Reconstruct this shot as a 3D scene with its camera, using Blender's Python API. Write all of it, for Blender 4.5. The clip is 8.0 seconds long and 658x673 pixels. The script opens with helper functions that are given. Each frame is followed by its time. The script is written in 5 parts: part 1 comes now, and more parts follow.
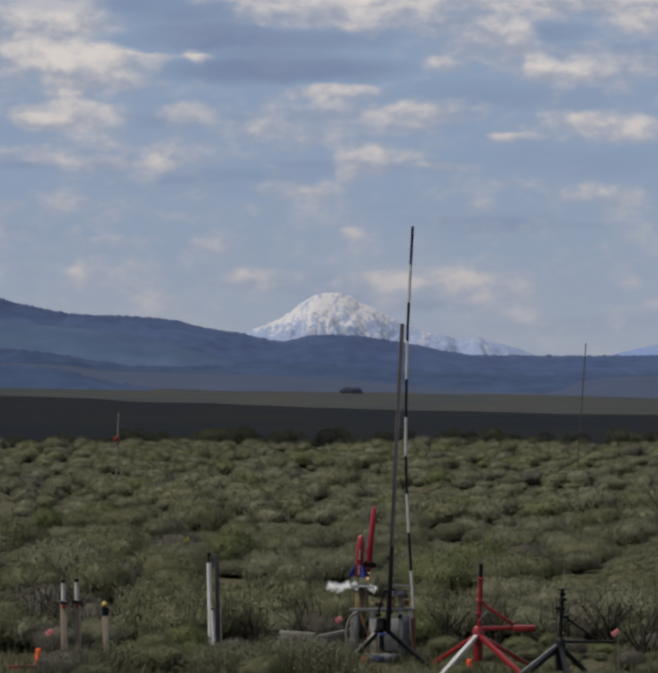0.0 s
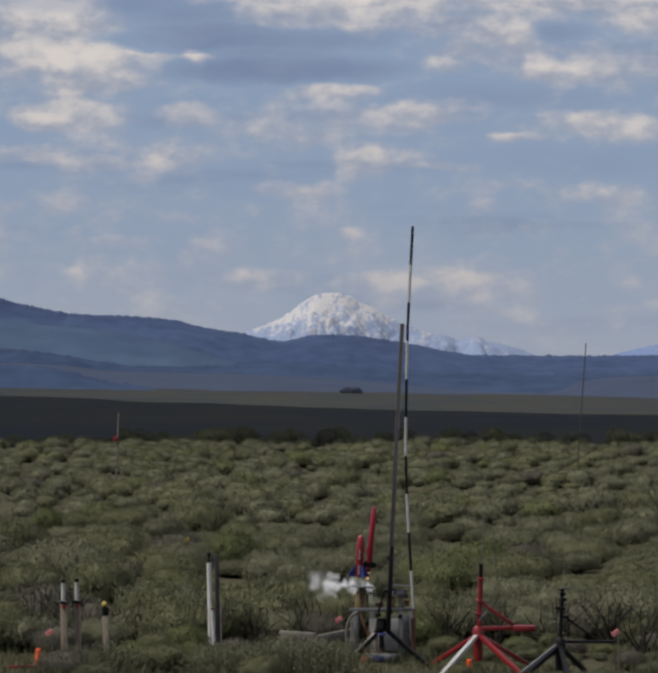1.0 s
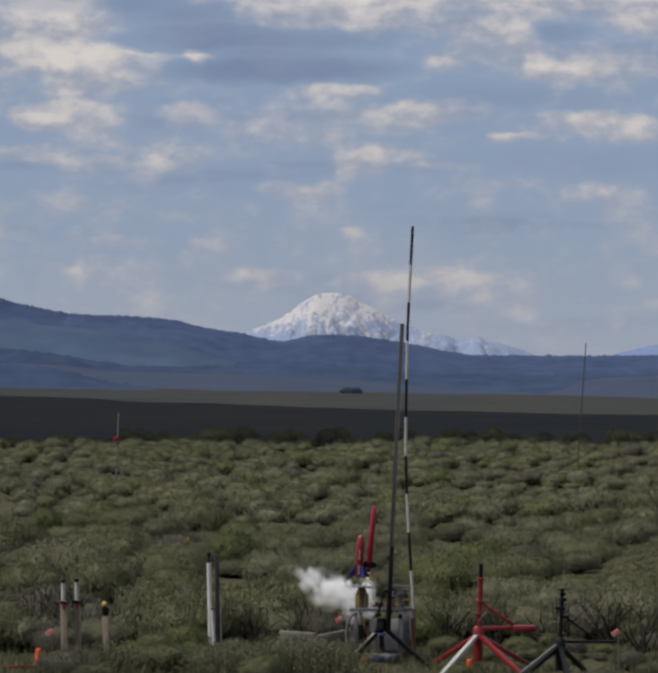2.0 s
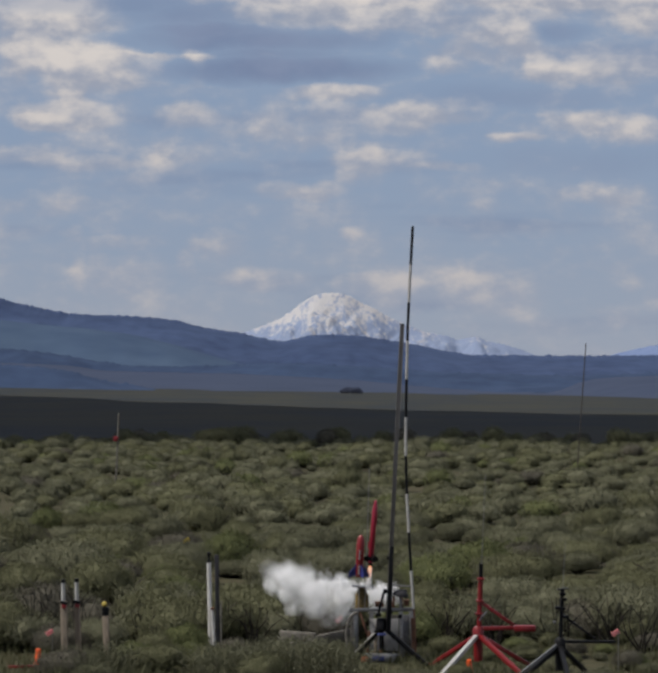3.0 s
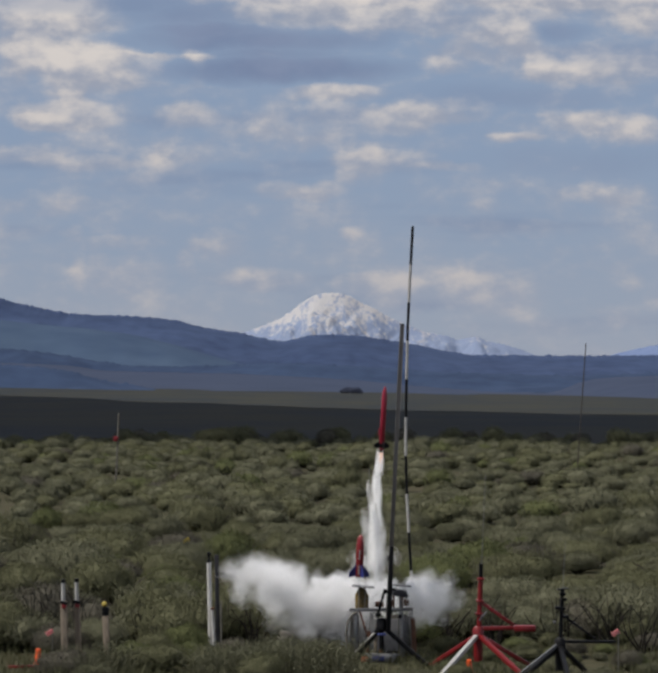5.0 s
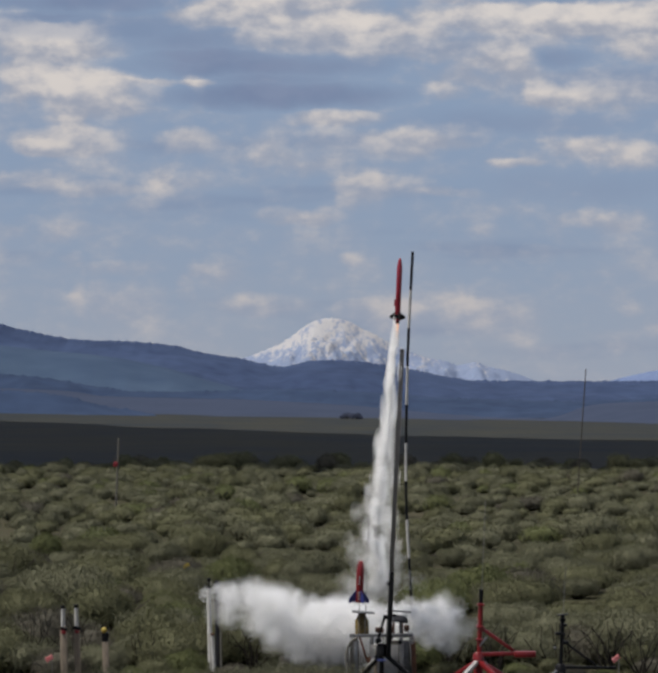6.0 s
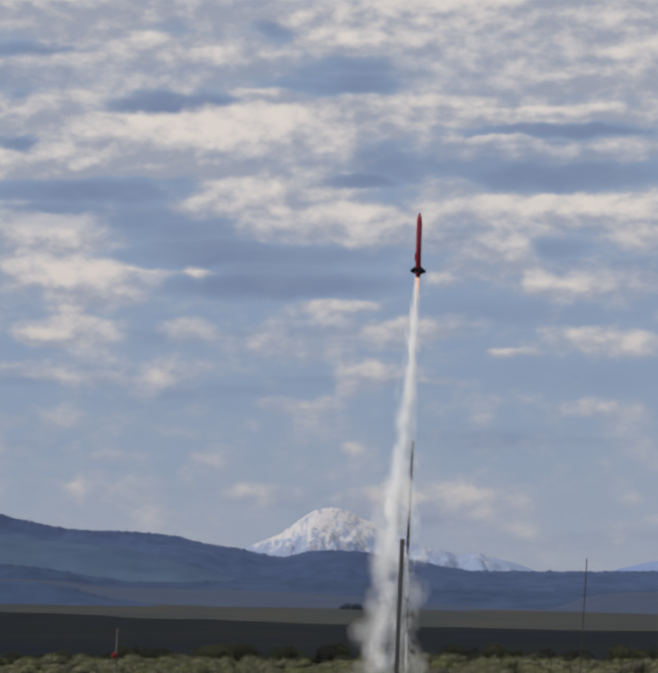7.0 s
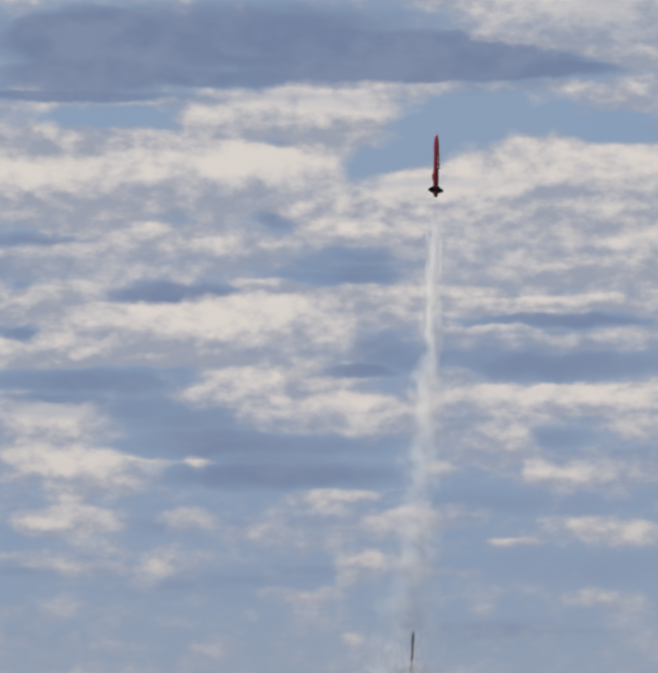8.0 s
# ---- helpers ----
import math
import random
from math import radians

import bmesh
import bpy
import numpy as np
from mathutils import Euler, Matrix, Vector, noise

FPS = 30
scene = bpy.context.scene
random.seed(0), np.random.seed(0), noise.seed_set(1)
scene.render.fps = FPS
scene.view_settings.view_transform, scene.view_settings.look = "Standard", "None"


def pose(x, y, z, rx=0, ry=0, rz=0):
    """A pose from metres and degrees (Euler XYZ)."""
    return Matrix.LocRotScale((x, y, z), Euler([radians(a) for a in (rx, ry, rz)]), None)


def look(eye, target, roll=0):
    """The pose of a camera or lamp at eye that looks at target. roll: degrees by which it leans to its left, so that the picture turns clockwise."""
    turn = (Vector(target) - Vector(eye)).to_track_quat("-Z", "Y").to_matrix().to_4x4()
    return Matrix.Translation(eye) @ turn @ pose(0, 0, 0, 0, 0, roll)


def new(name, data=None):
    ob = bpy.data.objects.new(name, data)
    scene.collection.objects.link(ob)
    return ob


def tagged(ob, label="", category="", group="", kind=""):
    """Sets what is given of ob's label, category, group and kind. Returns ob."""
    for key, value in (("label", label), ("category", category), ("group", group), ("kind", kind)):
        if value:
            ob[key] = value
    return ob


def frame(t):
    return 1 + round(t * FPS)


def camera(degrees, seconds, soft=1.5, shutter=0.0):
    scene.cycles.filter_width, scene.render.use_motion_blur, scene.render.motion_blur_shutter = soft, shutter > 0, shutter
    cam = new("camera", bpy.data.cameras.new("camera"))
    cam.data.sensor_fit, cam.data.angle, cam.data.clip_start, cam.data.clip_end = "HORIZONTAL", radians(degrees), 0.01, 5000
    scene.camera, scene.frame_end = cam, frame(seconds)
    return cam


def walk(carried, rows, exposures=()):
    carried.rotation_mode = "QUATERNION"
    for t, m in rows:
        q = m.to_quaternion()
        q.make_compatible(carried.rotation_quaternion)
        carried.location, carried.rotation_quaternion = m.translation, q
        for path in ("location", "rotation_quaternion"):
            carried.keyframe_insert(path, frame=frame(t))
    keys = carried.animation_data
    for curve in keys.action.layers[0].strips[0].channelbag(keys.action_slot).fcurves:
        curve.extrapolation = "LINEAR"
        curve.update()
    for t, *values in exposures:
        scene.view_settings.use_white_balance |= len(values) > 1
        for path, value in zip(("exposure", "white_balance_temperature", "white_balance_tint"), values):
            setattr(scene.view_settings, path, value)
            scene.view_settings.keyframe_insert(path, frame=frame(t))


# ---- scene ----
EYE = 1.6                       # the tripod-mounted camera's height over the launch field
cam = camera(14.56, 8.0, soft=3.3)
PITCH = [(0.0, 1.108), (2.0, 1.108), (4.0, 1.108), (5.8, 1.108), (5.87, 1.12), (6.0, 1.675), (6.25, 2.733), (6.5, 3.79), (7.0, 5.893), (7.5, 8.0), (8.0, 10.108)]
walk(cam, [(t, pose(0, 0, EYE, 90 + p, 0, 0)) for t, p in PITCH])

# ---- sky and sun ----
SUN_FROM = Vector((-0.52, -0.16, 0.88)).normalized()
sun = new("sun", bpy.data.lights.new("sun", "SUN"))
sun.data.energy, sun.data.angle, sun.data.color = 4.2, radians(0.6), (1.0, 0.95, 0.88)
sun.matrix_world = look(SUN_FROM * 50, (0, 0, 0))
scene.view_settings.exposure = 0.0


def sky_world():
    """Sky with a broken deck of flat clouds: soft patches at their bearings and heights, frayed by noise."""
    w = bpy.data.worlds.new("sky")
    w.use_nodes = True
    scene.world = w
    nt = w.node_tree
    nt.nodes.clear()
    N, link = nt.nodes.new, nt.links.new

    def put(sock, v):
        if isinstance(v, bpy.types.NodeSocket):
            link(v, sock)
        else:
            sock.default_value = v

    def m(op, a, b=0.0, c=0.0):
        n = N("ShaderNodeMath")
        n.operation = op
        for s, v in zip(n.inputs, (a, b, c)):
            put(s, v)
        return n.outputs[0]

    def vm(op, a, b=(0, 0, 0), c=(0, 0, 0)):
        n = N("ShaderNodeVectorMath")
        n.operation = op
        for s, v in zip(n.inputs, (a, b, c)):
            put(s, v)
        return n.outputs["Value"] if op in ("DOT_PRODUCT", "LENGTH") else n.outputs["Vector"]

    def ramp(x, lo, hi, a=0.0, b=1.0):
        n = N("ShaderNodeMapRange")
        n.interpolation_type = "SMOOTHSTEP"
        for s, v in zip(n.inputs, (x, lo, hi, a, b)):
            put(s, v)
        return n.outputs[0]

    def mix(f, a, b):
        n = N("ShaderNodeMix")
        n.data_type = "RGBA"
        put(n.inputs[0], f), put(n.inputs[6], a), put(n.inputs[7], b)
        return n.outputs[2]

    def fog(vec, scale, detail, rough=0.55):
        n = N("ShaderNodeTexNoise")
        put(n.inputs["Vector"], vec)
        n.inputs["Scale"].default_value, n.inputs["Detail"].default_value, n.inputs["Roughness"].default_value = scale, detail, rough
        return n.outputs

    way = N("ShaderNodeTexCoord").outputs["Generated"]
    sep = N("ShaderNodeSeparateXYZ")
    link(way, sep.inputs[0])
    ahead = m("MAXIMUM", sep.outputs[1], 0.05)
    comb = N("ShaderNodeCombineXYZ")
    put(comb.inputs[0], m("DIVIDE", sep.outputs[0], ahead))
    put(comb.inputs[1], m("DIVIDE", sep.outputs[2], ahead))
    flat = vm("MULTIPLY", comb.outputs[0], (1000, 1000, 0))     # thousandths: bearing, rise
    stretched = vm("MULTIPLY", flat, (0.75, 1.15, 0))
    warp = fog(stretched, 0.035, 4, 0.5)
    w1 = vm("MULTIPLY_ADD", vm("SUBTRACT", warp["Color"], (0.5, 0.5, 0.5)), (10, 5, 0), flat)
    fine = fog(stretched, 0.085, 5, 0.52)
    w2 = vm("MULTIPLY_ADD", vm("SUBTRACT", fine["Color"], (0.5, 0.5, 0.5)), (9, 6, 0), w1)
    sums = {"lit": None, "dim": None, "top": None, "gap": None}

    def patch(kind, u, v, a, b, weight):
        q = vm("MULTIPLY_ADD", w2, (1 / a, 1 / b, 0), (-u / a, -v / b, 0))
        d = vm("DOT_PRODUCT", q, q)
        s = m("MAXIMUM", m("MULTIPLY_ADD", d, -weight, weight), 0.0)
        sums[kind] = s if sums[kind] is None else m("ADD", sums[kind], s)
        if kind == "lit":      # how high in its cloud: the tops are sunlit, the undersides grey
            up = m("MULTIPLY", s, vm("DOT_PRODUCT", q, (0, 1, 0)))
            sums["top"] = up if sums["top"] is None else m("ADD", sums["top"], up)

    def lit(u, v, a, b, weight):
        patch("lit", u, v, a * 1.9, b * 2.1, weight)

    def gap(u, v, a, b, weight):
        patch("gap", u, v, a, b, weight)

    def dim(u, v, a, b, weight):
        patch("dim", u, v, a * 1.2, b * 1.25, weight)

    lit(85.4, 305.5, 20.0, 8.3, 0.9); lit(114.8, 305.5, 20.0, 7.5, 0.8); lit(118.0, 291.5, 12.5, 3.3, 0.8); lit(109.0, 274.3, 18.3, 3.7, 0.6); lit(40.2, 280.5, 25.0, 2.2, 0.35)
    lit(-21.8, 269.8, 28.3, 6.3, 0.9); lit(4.0, 264.5, 15.0, 7.5, 0.9); lit(-49.2, 264.5, 10.0, 4.7, 0.8); lit(-57.8, 258.3, 15.0, 3.0, 0.6); lit(-4.6, 284.0, 13.3, 2.0, 0.5)
    lit(-98.9, 257.4, 25.0, 5.3, 0.6); lit(-120.9, 241.6, 15.0, 6.0, 0.9); lit(-96.9, 238.0, 21.7, 9.2, 0.9); lit(-49.0, 241.6, 33.3, 8.7, 0.9); lit(-21.7, 245.1, 21.7, 7.0, 0.8); lit(-7.9, 232.8, 13.3, 6.3, 0.6)
    lit(91.4, 245.1, 33.3, 7.0, 0.9); lit(116.9, 239.8, 25.0, 10.0, 0.8); lit(39.9, 234.5, 21.7, 6.3, 0.9); lit(65.5, 229.3, 33.3, 9.7, 0.8); lit(39.8, 217.1, 20.0, 6.7, 0.8)
    lit(108.0, 220.5, 26.7, 7.5, 0.6); lit(121.5, 210.1, 11.7, 6.3, 0.9); lit(82.3, 210.1, 21.7, 6.0, 0.7); lit(99.2, 204.9, 15.0, 3.7, 0.5)
    lit(5.7, 220.5, 12.5, 3.0, 0.8); lit(-42.0, 211.8, 18.3, 3.0, 0.8); lit(-79.5, 217.1, 25.0, 3.7, 0.6); lit(-110.1, 210.1, 25.0, 3.3, 0.6); lit(-24.9, 199.7, 10.0, 1.5, 0.6)
    lit(-113.1, 192.8, 20.0, 4.7, 0.6); lit(-79.0, 182.4, 26.7, 5.3, 0.8); lit(-45.1, 180.7, 30.0, 8.3, 0.8); lit(-19.7, 177.2, 25.0, 9.2, 0.7); lit(-21.5, 189.3, 26.7, 3.7, 0.6); lit(14.2, 194.5, 33.3, 3.0, 0.5)
    lit(26.0, 189.0, 3.7, 4.0, 0.7); lit(-116.1, 172.1, 21.7, 4.3, 0.9); lit(-97.4, 168.7, 6.7, 2.5, 0.8); lit(-70.4, 168.3, 9.2, 1.7, 0.8)
    lit(65.1, 190.7, 23.3, 1.8, 0.7); lit(104.1, 191.9, 20.0, 1.7, 0.6); lit(61.6, 180.7, 13.3, 1.3, 0.8); lit(93.7, 175.5, 18.3, 2.2, 0.7); lit(115.7, 177.2, 16.7, 2.3, 0.6); lit(49.6, 162.7, 8.3, 1.7, 0.5)
    lit(-41.6, 158.4, 15.0, 4.3, 0.8); lit(-19.7, 158.4, 20.0, 4.7, 0.7); lit(-50.0, 153.3, 8.3, 2.8, 0.7); lit(-28.0, 148.2, 15.0, 4.7, 0.6); lit(-2.8, 146.5, 21.7, 4.7, 0.7); lit(9.0, 148.2, 13.3, 4.0, 0.8)
    lit(19.1, 139.7, 10.0, 3.7, 0.8); lit(73.1, 154.1, 20.0, 3.3, 0.9); lit(98.4, 153.3, 16.7, 3.7, 0.9); lit(120.2, 150.7, 15.0, 4.3, 0.8); lit(52.8, 146.5, 25.0, 6.0, 0.5)
    lit(61.1, 134.6, 18.3, 5.3, 0.6); lit(72.9, 136.3, 6.7, 3.3, 0.6); lit(123.4, 141.4, 8.3, 3.3, 0.6); lit(-124.0, 144.8, 10.0, 7.5, 0.7); lit(-100.4, 143.9, 15.0, 4.0, 0.8)
    lit(-118.6, 127.8, 7.5, 5.3, 0.7); lit(-107.0, 136.3, 10.0, 4.7, 0.5); lit(-86.6, 123.6, 15.0, 5.0, 0.8); lit(-100.0, 122.8, 8.3, 6.3, 0.6); lit(-51.4, 126.1, 4.3, 4.7, 0.9)
    lit(106.2, 122.8, 23.3, 3.3, 0.7); lit(82.8, 124.4, 5.0, 3.3, 0.6); lit(44.2, 124.4, 6.7, 2.0, 0.5); lit(-44.7, 128.7, 28.3, 0.7, 0.5)
    lit(-99.9, 113.5, 2.7, 3.0, 0.6); lit(-103.1, 105.1, 12.5, 3.7, 0.95); lit(-111.4, 102.6, 6.7, 2.0, 0.8); lit(-56.3, 105.9, 7.5, 2.7, 0.8); lit(2.3, 114.7, 12.5, 2.2, 0.8)
    lit(44.1, 108.5, 13.3, 3.3, 0.8); lit(29.0, 104.3, 10.0, 4.0, 0.6); lit(-11.1, 102.6, 18.3, 6.7, 0.5); lit(97.5, 104.3, 10.0, 2.7, 0.7); lit(119.1, 99.2, 11.7, 3.3, 0.6); lit(72.4, 97.1, 7.0, 1.3, 0.7)
    lit(-97.7, 86.7, 16.7, 1.7, 0.6); lit(-119.5, 90.1, 11.7, 2.0, 0.5); lit(-57.8, 90.9, 8.3, 4.0, 0.4); lit(12.2, 85.9, 6.7, 4.7, 0.6); lit(22.2, 87.6, 15.0, 2.3, 0.5); lit(48.9, 85.9, 10.0, 1.3, 0.5)
    lit(-21.0, 76.7, 5.8, 2.3, 0.6); lit(-5.2, 76.2, 7.5, 2.2, 0.8); lit(107.0, 74.3, 11.7, 2.8, 0.6); lit(-112.4, 70.9, 15.0, 2.3, 0.4)
    lit(-79.5, 43.4, 11.7, 5.3, 0.6); lit(-82.8, 55.9, 13.3, 1.8, 0.6); lit(-100.3, 60.0, 3.3, 2.0, 0.5); lit(-44.5, 55.0, 8.3, 3.3, 0.6); lit(-26.1, 41.7, 11.7, 2.7, 0.7); lit(37.3, 38.3, 20.0, 4.7, 0.6)
    lit(67.3, 40.0, 15.0, 6.3, 0.5); lit(122.3, 28.3, 10.0, 3.3, 0.5); lit(64.0, 61.7, 6.7, 1.8, 0.5); lit(80.7, 61.7, 5.0, 2.2, 0.5); lit(8.9, 58.4, 3.3, 1.7, 0.4); lit(-56.1, 46.7, 2.5, 3.3, 0.4)
    lit(-96.1, 43.4, 2.0, 6.0, 0.35); lit(117.3, 40.0, 3.3, 2.5, 0.4); lit(18.9, 40.0, 10.0, 2.8, 0.5); lit(59.8, 69.2, 4.2, 2.5, 0.4)

    dim(-46.1, 300.1, 116.7, 16.7, 1); dim(-99.7, 301.0, 28.3, 11.7, 1); dim(23.0, 293.0, 58.3, 9.2, 1); dim(-97.6, 282.3, 50.0, 7.5, 0.8); dim(70, 290, 50, 7, 0.9); dim(10, 283, 70, 5, 0.7); dim(-114.7, 276.0, 58.3, 2.3, 0.7); dim(92.0, 285.8, 33.3, 3.3, 0.6)
    dim(-20.0, 257.4, 21.7, 2.7, 0.6); dim(-113.6, 217.1, 33.3, 3.7, 0.7); dim(-62.6, 227.5, 16.7, 3.7, 0.5); dim(-19.9, 225.8, 13.3, 5.3, 0.7); dim(14.2, 210.1, 33.3, 4.3, 0.6); dim(5.7, 203.1, 33.3, 3.7, 0.7)
    dim(-62.2, 194.5, 33.3, 5.8, 1); dim(-120.0, 199.7, 10.0, 2.5, 0.5); dim(-121.3, 179.8, 13.3, 4.0, 0.7); dim(19.2, 172.1, 20.0, 9.2, 0.7); dim(90.4, 185.0, 43.3, 3.0, 0.9); dim(90.1, 167.0, 55.0, 7.0, 0.8)
    dim(5.7, 163.5, 20.0, 2.7, 0.7); dim(-95.6, 160.1, 50.0, 5.3, 0.7); dim(-112.3, 153.3, 25.0, 1.8, 0.6); dim(-53.3, 144.8, 36.7, 7.0, 0.6); dim(-28.0, 134.6, 58.3, 5.3, 0.8); dim(-19.5, 123.6, 53.3, 5.8, 0.9)
    dim(89.7, 138.0, 15.0, 5.3, 0.5); dim(72.6, 112.7, 58.3, 6.0, 0.4); dim(97.2, 87.6, 41.7, 8.3, 0.4)

    gap(66, 269, 64, 11, 1.15); gap(-84, 268, 48, 6, 1.1); gap(40, 256, 34, 12, 1.1); gap(14, 246, 18, 9, 1.2); gap(120, 262, 30, 8, 1.2); gap(-60, 262, 14, 4, 1.0)

    broad = fog(vm("MULTIPLY", flat, (0.62, 1.15, 0)), 0.024, 6, 0.55)
    wisps = m("MULTIPLY_ADD", m("SUBTRACT", broad["Fac"], 0.5), 1.7, m("MULTIPLY_ADD", m("SUBTRACT", fine["Fac"], 0.5), 1.5, ramp(sep.outputs[2], 0.125, 0.185, 0.24, 0.80)))
    body = ramp(m("ADD", m("MULTIPLY", sums["lit"], 1.0), m("SUBTRACT", wisps, m("MULTIPLY_ADD", sums["dim"], 1.25, sums["gap"]))), -0.05, 1.15)
    layer = ramp(fog(vm("MULTIPLY", w1, (0.11, 1.0, 0)), 0.045, 3, 0.5)["Fac"], 0.50, 0.68)
    body = m("MULTIPLY", body, m("MULTIPLY_ADD", layer, -0.45, 1.0))
    shade = ramp(m("MULTIPLY", sums["dim"], m("MULTIPLY_ADD", warp["Fac"], 0.9, m("MULTIPLY_ADD", fine["Fac"], 0.9, 0.1))), 0.05, 1.0)
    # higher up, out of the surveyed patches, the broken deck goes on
    high = fog(way, 5.0, 6, 0.6)
    over = ramp(sep.outputs[2], 0.31, 0.36)
    side = ramp(m("ABSOLUTE", m("DIVIDE", sep.outputs[0], ahead)), 0.14, 0.2)
    body = m("MAXIMUM", body, m("MULTIPLY", ramp(high["Fac"], 0.48, 0.62), m("MAXIMUM", over, side)))
    low_veil = ramp(sep.outputs[2], 0.0, 0.10, 0.40, 0.16)
    veil = m("MULTIPLY", low_veil, m("MULTIPLY_ADD", broad["Fac"], 1.6, 0.2))

    air = N("ShaderNodeTexSky")
    air.sky_type, air.sun_disc = "NISHITA", False
    air.sun_elevation = math.asin(SUN_FROM.z)
    air.sun_rotation = math.atan2(SUN_FROM.x, SUN_FROM.y)
    air.altitude, air.dust_density, air.ozone_density = 1300, 0.6, 2.0
    clear = vm("SCALE", air.outputs[0])
    clear.node.inputs["Scale"].default_value = 0.07
    rise = ramp(sep.outputs[2], 0.0, 0.3)
    deck = mix(rise, (0.212, 0.285, 0.445, 1), (0.28, 0.395, 0.56, 1))   # thin even layer under the blue
    base = mix(0.75, clear, deck)
    col = mix(veil, base, (0.38, 0.385, 0.43, 1))
    col = mix(m("MAXIMUM", m("MULTIPLY", shade, 0.8), m("MULTIPLY", layer, 0.38)), col, mix(ramp(m("ADD", fine["Fac"], broad["Fac"]), 0.75, 1.25), (0.150, 0.195, 0.322, 1), (0.205, 0.248, 0.372, 1)))
    puff = fog(vm("MULTIPLY", w1, (0.8, 1.25, 0)), 0.15, 3, 0.5)     # cauliflower tops
    curl = m("MULTIPLY_ADD", m("SUBTRACT", puff["Fac"], 0.5), 1.5, m("MULTIPLY", m("SUBTRACT", broad["Fac"], 0.5), 1.6))
    glow = ramp(m("ADD", m("ADD", sums["top"], curl), m("MULTIPLY_ADD", m("SUBTRACT", fine["Fac"], 0.5), 1.5, m("MULTIPLY", sums["lit"], 0.26))), -0.35, 0.95)
    sunlit = mix(ramp(sep.outputs[2], 0.03, 0.17), (0.56, 0.515, 0.495, 1), (0.73, 0.67, 0.62, 1))
    crest = mix(glow, (0.330, 0.355, 0.430, 1), sunlit)
    col = mix(m("MULTIPLY", body, ramp(sep.outputs[2], 0.0, 0.16, 0.80, 0.92)), col, crest)
    bg = N("ShaderNodeBackground")
    put(bg.inputs[0], col)
    bg.inputs[1].default_value = 1.0
    out = N("ShaderNodeOutputWorld")
    link(bg.outputs[0], out.inputs[0])


sky_world()


# ---- materials ----
def material(name, a, b=None, rough=0.6, metal=0.0, scale=20.0, fine=120.0, bump=0.2, spread=0.5, translucent=0.0, per_piece=0.0, stretch=(1, 1, 1), gloss=0.5):
    """Two tones mixed by coarse and fine noise, with relief from the fine one."""
    mt = bpy.data.materials.new(name)
    mt.use_nodes = True
    nt = mt.node_tree
    N, link = nt.nodes.new, nt.links.new
    bs = nt.nodes["Principled BSDF"]
    b = b or tuple(c * 0.6 for c in a)
    tc = N("ShaderNodeTexCoord")
    mp = N("ShaderNodeMapping")
    mp.inputs["Scale"].default_value = stretch
    link(tc.outputs["Object"], mp.inputs[0])
    n1, n2 = N("ShaderNodeTexNoise"), N("ShaderNodeTexNoise")
    for n, s in ((n1, scale), (n2, fine)):
        n.inputs["Scale"].default_value, n.inputs["Detail"].default_value = s, 4
        link(mp.outputs[0], n.inputs["Vector"])
    add = N("ShaderNodeMath")
    add.operation = "ADD"
    link(n1.outputs["Fac"], add.inputs[0]), link(n2.outputs["Fac"], add.inputs[1])
    last = add.outputs[0]
    if per_piece:
        inf, geo = N("ShaderNodeObjectInfo"), N("ShaderNodeNewGeometry")
        k = N("ShaderNodeMath")
        k.operation = "ADD"
        link(inf.outputs["Random"], k.inputs[0]), link(geo.outputs["Random Per Island"], k.inputs[1])
        k2 = N("ShaderNodeMath")
        k2.operation = "MULTIPLY_ADD"
        link(k.outputs[0], k2.inputs[0])
        k2.inputs[1].default_value = per_piece
        link(last, k2.inputs[2])
        last = k2.outputs[0]
    mr = N("ShaderNodeMapRange")
    link(last, mr.inputs[0])
    mr.inputs[1].default_value, mr.inputs[2].default_value = 1 - spread * 0.5, 1 + spread * 0.5 + 2 * per_piece
    mx = N("ShaderNodeMix")
    mx.data_type = "RGBA"
    link(mr.outputs[0], mx.inputs[0])
    mx.inputs[6].default_value, mx.inputs[7].default_value = (*b, 1), (*a, 1)
    link(mx.outputs[2], bs.inputs["Base Color"])
    bs.inputs["Roughness"].default_value, bs.inputs["Metallic"].default_value = rough, metal
    bs.inputs["Specular IOR Level"].default_value = gloss
    if bump:
        bp = N("ShaderNodeBump")
        bp.inputs["Strength"].default_value, bp.inputs["Distance"].default_value = bump, 0.01
        link(n2.outputs["Fac"], bp.inputs["Height"])
        link(bp.outputs[0], bs.inputs["Normal"])
    if translucent:
        tr, ms = N("ShaderNodeBsdfTranslucent"), N("ShaderNodeMixShader")
        link(mx.outputs[2], tr.inputs[0])
        ms.inputs[0].default_value = translucent
        link(bs.outputs[0], ms.inputs[1]), link(tr.outputs[0], ms.inputs[2])
        link(ms.outputs[0], nt.nodes["Material Output"].inputs[0])
    return mt


